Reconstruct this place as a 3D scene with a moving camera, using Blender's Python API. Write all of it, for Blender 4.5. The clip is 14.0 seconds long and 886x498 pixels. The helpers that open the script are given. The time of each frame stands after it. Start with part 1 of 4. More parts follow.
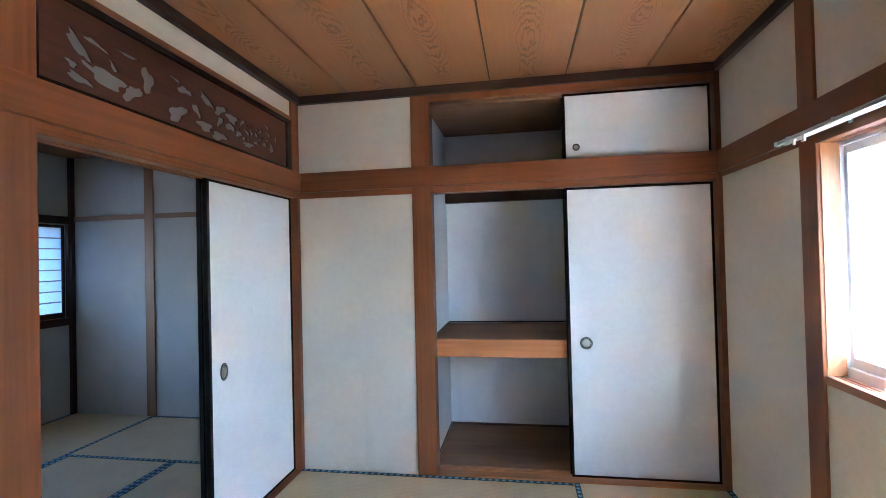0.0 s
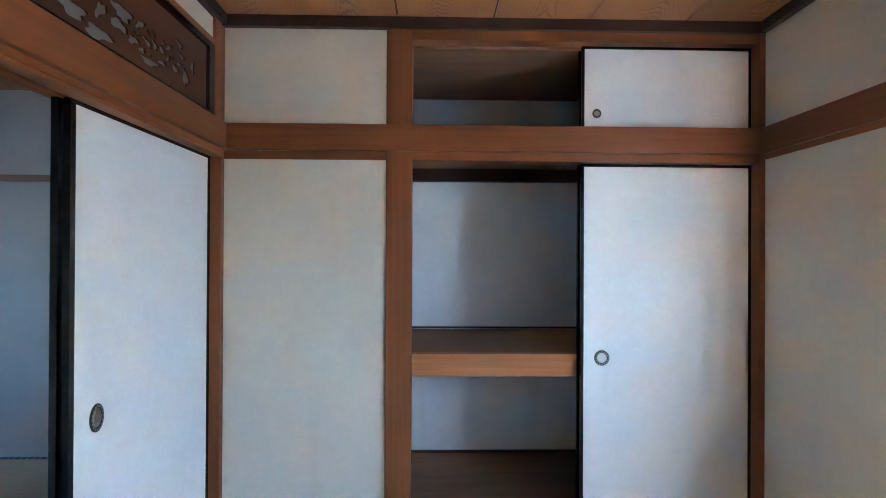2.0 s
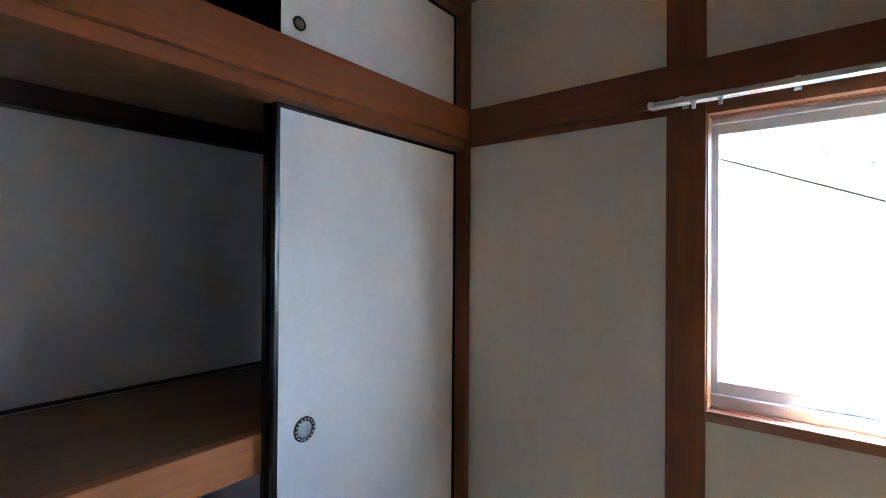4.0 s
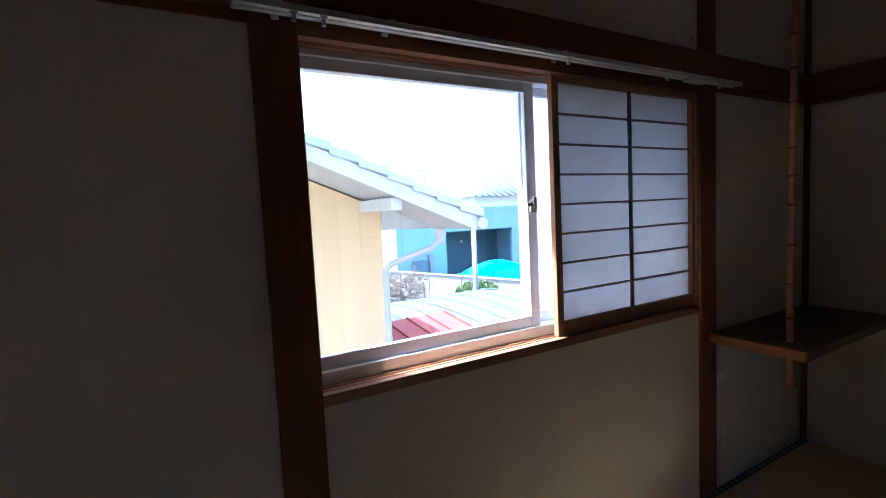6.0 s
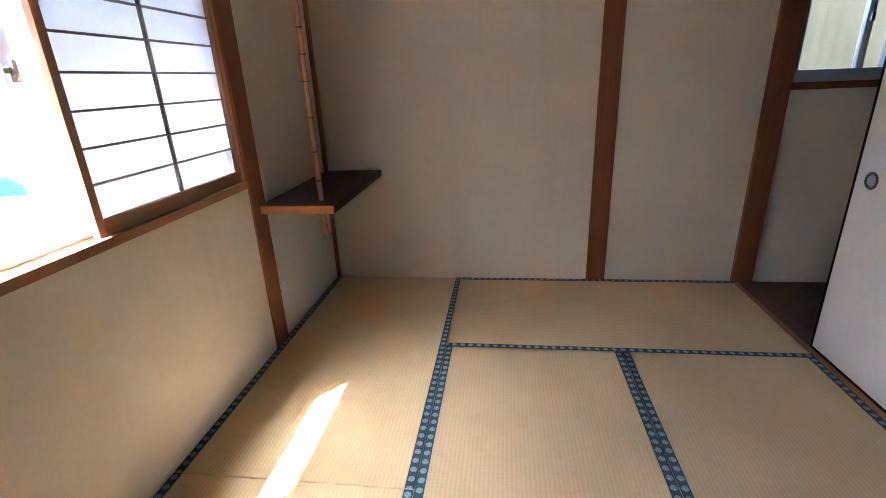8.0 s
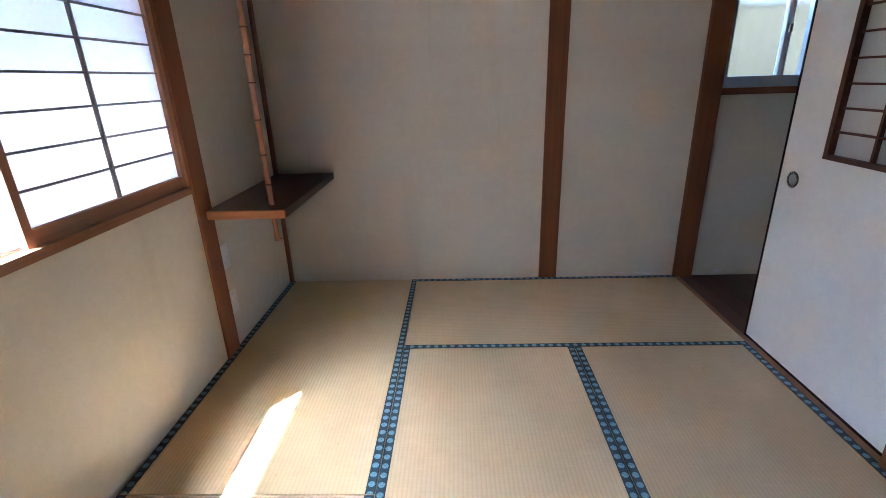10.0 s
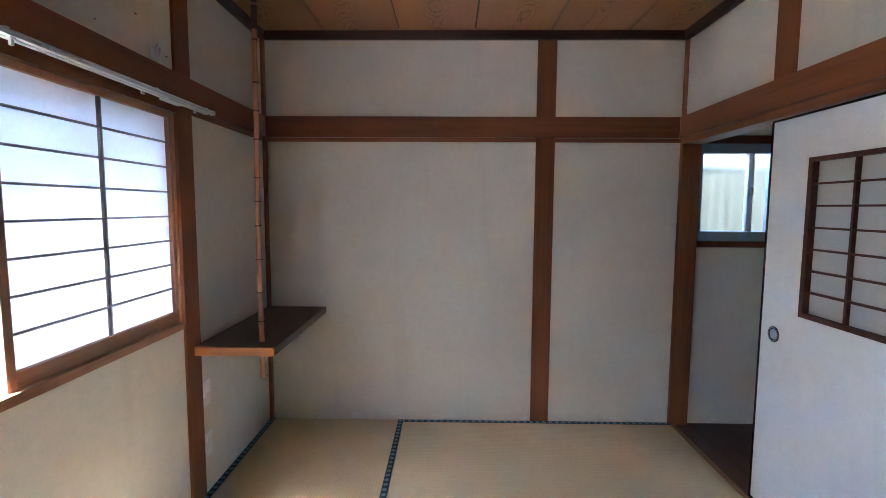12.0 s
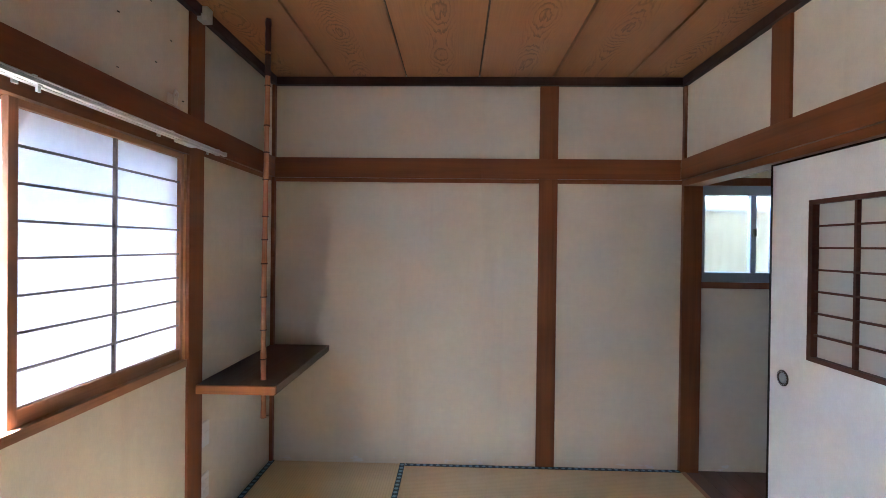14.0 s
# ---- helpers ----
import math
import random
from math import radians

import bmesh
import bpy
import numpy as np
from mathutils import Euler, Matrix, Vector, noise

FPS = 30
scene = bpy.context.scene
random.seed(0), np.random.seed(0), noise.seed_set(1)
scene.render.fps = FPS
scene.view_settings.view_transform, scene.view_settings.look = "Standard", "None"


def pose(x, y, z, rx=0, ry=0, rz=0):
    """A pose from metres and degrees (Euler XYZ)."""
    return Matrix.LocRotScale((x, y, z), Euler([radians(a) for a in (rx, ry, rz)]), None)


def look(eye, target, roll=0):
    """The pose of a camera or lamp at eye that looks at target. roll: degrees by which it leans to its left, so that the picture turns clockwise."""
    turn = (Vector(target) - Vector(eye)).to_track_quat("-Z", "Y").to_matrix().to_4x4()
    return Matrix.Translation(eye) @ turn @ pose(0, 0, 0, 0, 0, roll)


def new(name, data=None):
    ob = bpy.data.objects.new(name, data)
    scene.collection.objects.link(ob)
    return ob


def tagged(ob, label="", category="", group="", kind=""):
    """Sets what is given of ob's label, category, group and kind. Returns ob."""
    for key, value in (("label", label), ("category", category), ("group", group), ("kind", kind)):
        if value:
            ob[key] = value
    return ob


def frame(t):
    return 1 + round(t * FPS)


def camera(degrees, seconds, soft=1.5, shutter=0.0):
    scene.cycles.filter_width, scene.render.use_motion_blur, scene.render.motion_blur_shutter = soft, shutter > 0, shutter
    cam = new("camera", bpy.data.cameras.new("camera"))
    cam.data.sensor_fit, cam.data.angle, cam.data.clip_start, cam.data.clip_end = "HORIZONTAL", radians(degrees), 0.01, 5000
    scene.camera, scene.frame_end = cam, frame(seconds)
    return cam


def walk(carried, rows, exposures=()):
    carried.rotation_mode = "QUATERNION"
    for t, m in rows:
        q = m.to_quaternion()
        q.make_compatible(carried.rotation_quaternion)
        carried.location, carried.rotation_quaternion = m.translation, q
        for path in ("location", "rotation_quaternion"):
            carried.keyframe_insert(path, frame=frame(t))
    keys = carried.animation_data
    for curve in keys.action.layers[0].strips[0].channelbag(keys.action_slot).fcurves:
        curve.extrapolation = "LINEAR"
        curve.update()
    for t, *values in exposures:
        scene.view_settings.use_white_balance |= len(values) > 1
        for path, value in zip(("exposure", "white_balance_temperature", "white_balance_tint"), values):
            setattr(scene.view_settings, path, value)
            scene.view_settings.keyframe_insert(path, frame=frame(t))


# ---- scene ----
cam = camera(86.8, 14.0, soft=0.8)
PATH = [
    (0, (1.461, 0.587, 1.396), (1.136, 2.56, 1.424), -1.4),
    (0.5, (1.422, 0.602, 1.395), (1.103, 2.576, 1.412), -1.1),
    (1, (1.314, 0.715, 1.392), (1.048, 2.697, 1.403), -1.3),
    (1.5, (1.177, 1.009, 1.369), (1.034, 3.004, 1.378), -0.2),
    (2, (1.014, 1.273, 1.363), (1.052, 3.273, 1.37), 0.3),
    (2.5, (0.832, 1.541, 1.403), (1.18, 3.51, 1.402), 0.2),
    (3, (0.826, 1.859, 1.364), (1.598, 3.703, 1.395), 0.4),
    (3.2, (0.848, 1.96, 1.375), (1.809, 3.714, 1.407), 0.3),
    (5.3, (1.264, 2.972, 1.365), (3.262, 2.903, 1.33), -0.9),
    (5.5, (1.307, 3.009, 1.374), (3.279, 2.679, 1.321), -1.6),
    (6, (1.431, 2.95, 1.354), (3.157, 1.951, 1.195), -2.8),
    (6.5, (1.472, 2.886, 1.324), (2.648, 1.31, 0.955), -3.6),
    (7, (1.463, 2.938, 1.308), (2.133, 1.135, 0.761), -3.2),
    (7.5, (1.462, 2.971, 1.307), (1.88, 1.121, 0.671), -3.0),
    (8, (1.444, 2.979, 1.3), (1.707, 1.118, 0.616), -2.5),
    (8.5, (1.448, 2.989, 1.307), (1.617, 1.126, 0.601), -2.0),
    (11, (1.437, 2.982, 1.305), (1.489, 1.075, 0.702), -1.4),
    (11.5, (1.436, 2.994, 1.367), (1.473, 1.026, 1.011), -0.4),
    (12, (1.444, 3.007, 1.403), (1.474, 1.015, 1.227), 0.3),
    (12.5, (1.445, 3.011, 1.407), (1.484, 1.014, 1.306), 0.5),
    (13, (1.442, 3.013, 1.407), (1.488, 1.015, 1.347), 0.6),
    (13.5, (1.435, 3.019, 1.408), (1.487, 1.02, 1.376), 0.6),
    (14, (1.435, 3.023, 1.408), (1.49, 1.024, 1.395), 0.7),
]
EXPOSURES = [(0, 6.4, 4900, 6), (1.2, 6.35, 4800, 4), (2.0, 6.3, 4750, 3), (3.2, 6.25, 4900, 4), (5.3, 3.65, 4850, 9), (6.0, 3.15, 5100, 11), (6.5, 2.85, 5500, 12), (7.0, 3.05, 5800, 14),
             (7.5, 4.9, 6150, 15), (8.0, 5.45, 5650, 14), (8.5, 5.6, 5400, 13), (11.0, 5.56, 4800, 10), (11.5, 5.56, 4700, 9), (12.0, 5.82, 4800, 10), (14, 6.03, 5150, 12)]
walk(cam, [(t, look(eye, target, roll)) for t, eye, target, roll in PATH], EXPOSURES)

# ---- light: clear sky and sun ----
SUN = Vector((0.344, 0.398, 0.850))
sky_world = bpy.data.worlds.new("sky")
scene.world = sky_world
sky_world.use_nodes = True
wt = sky_world.node_tree
sky = wt.nodes.new("ShaderNodeTexSky")
sky.sky_type, sky.sun_disc = "NISHITA", False
sky.air_density, sky.dust_density, sky.ozone_density = 1.3, 4.0, 3.0
sky.sun_elevation, sky.sun_rotation = radians(58.2), radians(40.9)
wt.links.new(sky.outputs[0], wt.nodes["Background"].inputs[0])
wt.nodes["Background"].inputs[1].default_value = 0.15
sun = new("sun", bpy.data.lights.new("sun", "SUN"))
sun.data.energy, sun.data.angle, sun.data.color = 3.0, radians(0.53), (1.0, 0.95, 0.88)
sun.matrix_world = look(SUN * 30, (0, 0, 0))

# ---- node material helpers ----
def nd(nt, kind, props=None, **ins):
    n = nt.nodes.new("ShaderNode" + kind)
    for k, v in (props or {}).items():
        setattr(n, k, v)
    for k, v in ins.items():
        key = int(k[1:]) if k[0] == "i" and k[1:].isdigit() else k.replace("_", " ")
        s = n.inputs[key]
        if isinstance(v, bpy.types.NodeSocket):
            nt.links.new(v, s)
        else:
            s.default_value = v
    return n


def base_mat(name, rough=0.6, metal=0.0, spec=0.5):
    m = bpy.data.materials.new(name)
    m.use_nodes = True
    nt = m.node_tree
    b = nt.nodes["Principled BSDF"]
    b.inputs["Roughness"].default_value, b.inputs["Metallic"].default_value = rough, metal
    b.inputs["Specular IOR Level"].default_value = spec
    return m, nt, b


def rgb(c):
    return (*c, 1.0)


def shade(c, f):
    return (c[0] * f, c[1] * f, c[2] * f, 1.0)


def obj_coord(nt, scale=(1, 1, 1), vary=True):
    tc = nd(nt, "TexCoord")
    v = tc.outputs["Object"]
    if vary:
        oi = nd(nt, "ObjectInfo")
        r = nd(nt, "Math", {"operation": "MULTIPLY"}, i0=oi.outputs["Random"], i1=37.0)
        v = nd(nt, "VectorMath", {"operation": "ADD"}, i0=v, i1=r.outputs[0]).outputs[0]
    return nd(nt, "Mapping", None, Vector=v, Scale=scale).outputs[0]


def noise_of(nt, vec, scale, detail=4.0, rough=0.55, distort=0.0):
    return nd(nt, "TexNoise", None, Vector=vec, Scale=scale, Detail=detail, Roughness=rough, Distortion=distort).outputs["Fac"]


def ramp(nt, fac, stops):
    r = nd(nt, "ValToRGB", None, Fac=fac)
    els = r.color_ramp.elements
    while len(els) < len(stops):
        els.new(0.5)
    for e, (p, c) in zip(els, stops):
        e.position, e.color = p, c
    return r.outputs[0]


def mix(nt, fac, a, b, mode="MIX"):
    return nd(nt, "MixRGB", {"blend_type": mode}, Fac=fac, Color1=a, Color2=b).outputs[0]


def bump(nt, b, height, strength, dist=0.002):
    n = nd(nt, "Bump", None, Height=height, Strength=strength, Distance=dist)
    nt.links.new(n.outputs[0], b.inputs["Normal"])


def plain(name, c, rough=0.5, metal=0.0, var=0.12, scale=6.0, spec=0.5, rel=0.1):
    m, nt, b = base_mat(name, rough, metal, spec)
    v = obj_coord(nt)
    f = noise_of(nt, v, scale, 5)
    col = ramp(nt, f, [(0.3, shade(c, 1 - var)), (0.7, shade(c, 1 + var))])
    nt.links.new(col, b.inputs["Base Color"])
    bump(nt, b, noise_of(nt, v, scale * 30, 3), rel, 0.001)
    return m


def wood(name, c, axis, rough=0.42, contrast=0.24, vary=True, fine=1.0):
    """Straight-grained timber; axis is the way the grain runs."""
    m, nt, b = base_mat(name, rough, 0, 0.28)
    s = [38.0 * fine] * 3
    s[axis] = 1.3
    v = obj_coord(nt, tuple(s), vary)
    s2 = [5.0] * 3
    s2[axis] = 0.7
    w = obj_coord(nt, tuple(s2), vary)
    g = noise_of(nt, v, 1.0, 6, 0.6, 0.6)
    big = noise_of(nt, w, 1.0, 3, 0.5)
    streak = ramp(nt, g, [(0.28, shade(c, 1 - contrast)), (0.5, rgb(c)), (0.75, shade(c, 1 + contrast * 0.7))])
    tone = ramp(nt, big, [(0.3, (0.80, 0.78, 0.76, 1)), (0.7, (1.12, 1.1, 1.06, 1))])
    nt.links.new(mix(nt, 1.0, streak, tone, "MULTIPLY"), b.inputs["Base Color"])
    nt.links.new(nd(nt, "MapRange", None, Value=g, i3=rough - 0.08, i4=rough + 0.15).outputs[0], b.inputs["Roughness"])
    bump(nt, b, g, 0.12, 0.001)
    return m


def plaster(name, c, spots=0.0):
    """Fibrous beige wall covering with a faint weave and old drip marks."""
    m, nt, b = base_mat(name, 0.92, 0, 0.2)
    v = obj_coord(nt, vary=False)
    big = noise_of(nt, v, 1.1, 4, 0.6)
    drip = noise_of(nt, obj_coord(nt, (6.0, 6.0, 0.45), False), 1.0, 4, 0.55)
    fibre = noise_of(nt, obj_coord(nt, (420, 420, 90), False), 1.0, 2)
    mid = noise_of(nt, v, 24, 4, 0.6)
    col = ramp(nt, big, [(0.25, shade(c, 0.93)), (0.75, shade(c, 1.06))])
    col = mix(nt, 1.0, col, ramp(nt, drip, [(0.22, (0.92, 0.905, 0.885, 1)), (0.40, (1, 1, 1, 1))]), "MULTIPLY")
    col = mix(nt, 1.0, col, ramp(nt, mid, [(0.2, (0.955, 0.955, 0.95, 1)), (0.8, (1.03, 1.03, 1.03, 1))]), "MULTIPLY")
    col = mix(nt, 1.0, col, ramp(nt, fibre, [(0.2, (0.95, 0.95, 0.95, 1)), (0.8, (1.04, 1.04, 1.04, 1))]), "MULTIPLY")
    if spots:
        z = nd(nt, "SeparateXYZ", None, Vector=nd(nt, "TexCoord").outputs["Object"]).outputs[2]
        low = nd(nt, "MapRange", None, Value=z, i1=0.03, i2=0.11, i3=0.12, i4=-0.25).outputs[0]
        chip = nd(nt, "Math", {"operation": "ADD"}, i0=noise_of(nt, obj_coord(nt, (9, 9, 28), False), 1.0, 5, 0.65), i1=low).outputs[0]
        col = mix(nt, ramp(nt, chip, [(0.69, (0, 0, 0, 1)), (0.74, (1, 1, 1, 1))]), col, (0.72, 0.70, 0.65, 1))
        scr = noise_of(nt, obj_coord(nt, (3.5, 3.5, 40), False), 1.0, 6, 0.7)
        col = mix(nt, ramp(nt, scr, [(0.71, (0, 0, 0, 1)), (0.76, (0.5, 0.5, 0.5, 1))]), col, shade(c, 0.72))
    nt.links.new(col, b.inputs["Base Color"])
    bump(nt, b, fibre, 0.25, 0.001)
    return m


def ceiling_boards(name, c):
    """Printed cedar boards: cathedral grain down each board."""
    m, nt, b = base_mat(name, 0.5, 0, 0.4)
    tc = nd(nt, "TexCoord")
    isl = nd(nt, "NewGeometry").outputs["Random Per Island"]
    sep = nd(nt, "SeparateXYZ", None, Vector=tc.outputs["Object"])
    u = nd(nt, "Math", {"operation": "ADD"}, i0=sep.outputs[0], i1=10 * 0.4665 - 0.365).outputs[0]
    u = nd(nt, "Math", {"operation": "DIVIDE"}, i0=u, i1=0.4665).outputs[0]
    u = nd(nt, "Math", {"operation": "FRACT"}, i0=u).outputs[0]
    off = nd(nt, "MapRange", None, Value=isl, i3=-0.62, i4=-0.38).outputs[0]
    u = nd(nt, "Math", {"operation": "ADD"}, i0=u, i1=off).outputs[0]
    y = nd(nt, "Math", {"operation": "MULTIPLY_ADD"}, i0=isl, i1=23.0, i2=sep.outputs[1]).outputs[0]
    yy = nd(nt, "Math", {"operation": "MULTIPLY"}, i0=y, i1=0.9).outputs[0]
    cell = nd(nt, "CombineXYZ", None, X=u, Y=yy, Z=isl).outputs[0]
    along = noise_of(nt, nd(nt, "CombineXYZ", None, X=0.0, Y=yy, Z=isl).outputs[0], 1.5, 1, 0.5)
    jag = noise_of(nt, nd(nt, "Mapping", None, Vector=cell, Scale=(22, 9, 1)).outputs[0], 1.0, 4, 0.65)
    a = nd(nt, "Math", {"operation": "MULTIPLY"}, i0=u, i1=u).outputs[0]
    f = nd(nt, "Math", {"operation": "MULTIPLY_ADD"}, i0=along, i1=6.0, i2=nd(nt, "Math", {"operation": "MULTIPLY"}, i0=a, i1=16.0).outputs[0]).outputs[0]
    f = nd(nt, "Math", {"operation": "MULTIPLY_ADD"}, i0=jag, i1=0.42, i2=f).outputs[0]
    ring = nd(nt, "Math", {"operation": "FRACT"}, i0=nd(nt, "Math", {"operation": "MULTIPLY"}, i0=f, i1=5.5).outputs[0]).outputs[0]
    off_c = nd(nt, "Math", {"operation": "ABSOLUTE"}, i0=u).outputs[0]
    off_c = nd(nt, "Math", {"operation": "MULTIPLY_ADD"}, i0=jag, i1=0.22, i2=off_c).outputs[0]
    fade = nd(nt, "MapRange", None, Value=off_c, i1=0.13, i2=0.31, i3=1.0, i4=0.05).outputs[0]
    fine = noise_of(nt, nd(nt, "Mapping", None, Vector=cell, Scale=(70, 3, 1)).outputs[0], 1.0, 5, 0.6)
    tone = nd(nt, "MapRange", None, Value=isl, i3=0.86, i4=1.1).outputs[0]
    col = ramp(nt, fine, [(0.25, shade(c, 0.90)), (0.75, shade(c, 1.09))])
    dark = nd(nt, "Math", {"operation": "MULTIPLY"}, i0=ramp(nt, ring, [(0.60, (0, 0, 0, 1)), (0.90, (1, 1, 1, 1))]), i1=fade).outputs[0]
    dark = nd(nt, "Math", {"operation": "MULTIPLY"}, i0=dark, i1=0.8).outputs[0]
    col = mix(nt, dark, col, shade(c, 0.38))
    col = mix(nt, 1.0, col, nd(nt, "CombineColor", None, Red=tone, Green=tone, Blue=tone).outputs[0], "MULTIPLY")
    nt.links.new(col, b.inputs["Base Color"])
    bump(nt, b, fine, 0.1, 0.001)
    return m


def rush(name, c):
    """Woven rush: ridges along the mat, strands across it."""
    m, nt, b = base_mat(name, 0.62, 0, 0.35)
    tc = nd(nt, "TexCoord")
    sep = nd(nt, "SeparateXYZ", None, Vector=tc.outputs["Object"])
    ph = nd(nt, "Math", {"operation": "MULTIPLY"}, i0=sep.outputs[1], i1=2 * math.pi / 0.0158).outputs[0]
    rid = nd(nt, "Math", {"operation": "SINE"}, i0=ph).outputs[0]
    rid = nd(nt, "MapRange", None, Value=rid, i1=-1.0, i2=1.0).outputs[0]
    strand = noise_of(nt, obj_coord(nt, (260, 14, 1)), 1.0, 3)
    big = noise_of(nt, obj_coord(nt), 2.2, 4, 0.6)
    spot = noise_of(nt, obj_coord(nt), 28, 5, 0.7)
    col = ramp(nt, strand, [(0.25, shade(c, 0.96)), (0.75, shade(c, 1.04))])
    col = mix(nt, 1.0, col, ramp(nt, big, [(0.3, (0.9, 0.88, 0.84, 1)), (0.7, (1.07, 1.06, 1.04, 1))]), "MULTIPLY")
    col = mix(nt, 1.0, col, ramp(nt, spot, [(0.22, (0.84, 0.8, 0.74, 1)), (0.4, (1, 1, 1, 1))]), "MULTIPLY")
    col = mix(nt, 1.0, col, ramp(nt, rid, [(0.0, (0.91, 0.905, 0.89, 1)), (0.45, (1, 1, 1, 1))]), "MULTIPLY")
    nt.links.new(col, b.inputs["Base Color"])
    h = nd(nt, "Math", {"operation": "MULTIPLY_ADD"}, i0=strand, i1=0.1, i2=rid).outputs[0]
    bump(nt, b, h, 0.35, 0.0012)
    return m


def border_cloth(name):
    """Dark blue-green woven edging with a row of pale round crests."""
    m, nt, b = base_mat(name, 0.7, 0, 0.3)
    tc = nd(nt, "TexCoord")
    sep = nd(nt, "SeparateXYZ", None, Vector=tc.outputs["Object"])
    p = nd(nt, "Math", {"operation": "DIVIDE"}, i0=sep.outputs[0], i1=0.042).outputs[0]
    p = nd(nt, "Math", {"operation": "FRACT"}, i0=p).outputs[0]
    p = nd(nt, "Math", {"operation": "MULTIPLY_ADD"}, i0=p, i1=0.042, i2=-0.021).outputs[0]
    q = nd(nt, "Math", {"operation": "SUBTRACT"}, i0=sep.outputs[1], i1=0.0165).outputs[0]
    r = nd(nt, "VectorMath", {"operation": "LENGTH"}, i0=nd(nt, "CombineXYZ", None, X=p, Y=q).outputs[0]).outputs["Value"]
    petal = noise_of(nt, obj_coord(nt, vary=False), 260, 2)
    r = nd(nt, "Math", {"operation": "MULTIPLY_ADD"}, i0=petal, i1=0.006, i2=r).outputs[0]
    dot = nd(nt, "MapRange", None, Value=r, i1=0.0145, i2=0.0158, i3=1.0, i4=0.0).outputs[0]
    weave = noise_of(nt, obj_coord(nt), 420, 2)
    ground = ramp(nt, weave, [(0.3, (0.017, 0.036, 0.052, 1)), (0.7, (0.042, 0.075, 0.10, 1))])
    pale = ramp(nt, petal, [(0.35, (0.10, 0.20, 0.27, 1)), (0.65, (0.27, 0.41, 0.49, 1))])
    nt.links.new(mix(nt, dot, ground, pale), b.inputs["Base Color"])
    bump(nt, b, weave, 0.3, 0.0008)
    return m


def paper(name, c, light=0.5):
    """Thin paper that lets daylight through."""
    m, nt, b = base_mat(name, 0.9, 0, 0.1)
    v = obj_coord(nt)
    f = noise_of(nt, v, 60, 5, 0.6)
    col = ramp(nt, f, [(0.25, shade(c, 0.95)), (0.75, shade(c, 1.0))])
    nt.links.new(col, b.inputs["Base Color"])
    tr = nd(nt, "BsdfTranslucent", None, Color=col)
    mx = nd(nt, "MixShader", None, Fac=light, i1=b.outputs[0], i2=tr.outputs[0])
    nt.links.new(mx.outputs[0], nt.nodes["Material Output"].inputs[0])
    return m


def glass(name, rough=0.0, c=(0.97, 0.99, 0.98)):
    m, nt, b = base_mat(name, rough)
    b.inputs["Transmission Weight"].default_value = 1.0
    b.inputs["IOR"].default_value = 1.45
    b.inputs["Base Color"].default_value = rgb(c)
    if rough:
        bump(nt, b, noise_of(nt, obj_coord(nt), 180, 3), 0.3, 0.002)
    return m


BROWN = (0.222, 0.075, 0.0235)
DARK = (0.06, 0.027, 0.017)
M_POST = wood("stained_timber_upright", BROWN, 2)
M_BEAM_X = wood("stained_timber_beam_x", BROWN, 0)
M_BEAM_Y = wood("stained_timber_beam_y", BROWN, 1)
M_DARK_X = wood("dark_moulding_x", DARK, 0)
M_DARK_Y = wood("dark_moulding_y", DARK, 1)
M_DARK_Z = wood("dark_moulding_z", DARK, 2)
M_CARVED = wood("carved_cedar", (0.092, 0.029, 0.0135), 1, 0.5, 0.3)
M_LIGHTWOOD_Z = wood("pale_cedar_upright", (0.42, 0.2, 0.08), 2)
M_LIGHTWOOD_X = wood("pale_cedar_x", (0.42, 0.165, 0.055), 0)
M_PALEPOST = wood("faded_timber_upright", (0.34, 0.20, 0.115), 2)
M_PALERAIL = wood("faded_timber_rail", (0.34, 0.20, 0.115), 0)
M_SHOJI_Z = wood("screen_frame_upright", (0.42, 0.215, 0.12), 2)
M_SHOJI_X = wood("screen_frame_rail", (0.42, 0.215, 0.12), 0)
# post brown lightened part-way to the sill's sunlit look; also on hall threshold
M_SILL = wood("lightened_brown_wood", (0.34, 0.165, 0.09), 1)
M_PLY_X = wood("brown_plywood", (0.24, 0.125, 0.066), 0, 0.6, 0.25, fine=0.7)
M_SHELF = wood("dark_shelf_board", (0.085, 0.035, 0.022), 1, 0.35)
M_HALLFLOOR = wood("dark_floorboards", (0.10, 0.042, 0.028), 1, 0.35)
M_WALL = plaster("beige_wall_covering", (0.70, 0.625, 0.495), 1.0)
M_WALL_B = plaster("grey_wall_covering", (0.62, 0.575, 0.51))
M_CLOSET = plaster("closet_white_lining", (0.80, 0.805, 0.81))
M_CEIL = ceiling_boards("cedar_ceiling_boards", (0.40, 0.170, 0.060))
M_RUSH = rush("aged_rush_mat", (0.60, 0.45, 0.265))
M_CLOTH = border_cloth("mat_edging")
M_FUSUMA = plaster("off_white_door_paper", (0.78, 0.775, 0.745))
M_LACQUER = plain("black_lacquer", (0.012, 0.011, 0.012), 0.25, 0, 0.2)
M_PAPER = paper("shoji_paper", (0.84, 0.84, 0.86), 0.32)
M_PAPER_B = paper("dense_shoji_paper", (0.70, 0.75, 0.82), 0.24)
M_PAPER_DOOR = paper("door_window_paper", (0.66, 0.63, 0.56), 0.3)
M_BACK = plain("grey_hole_fill", (0.23, 0.215, 0.19), 0.9)
M_KUMIKO = plain("grey_brown_lattice", (0.22, 0.165, 0.13), 0.6)
M_ALU = plain("anodised_aluminium", (0.78, 0.81, 0.85), 0.45, 0.1, 0.05)
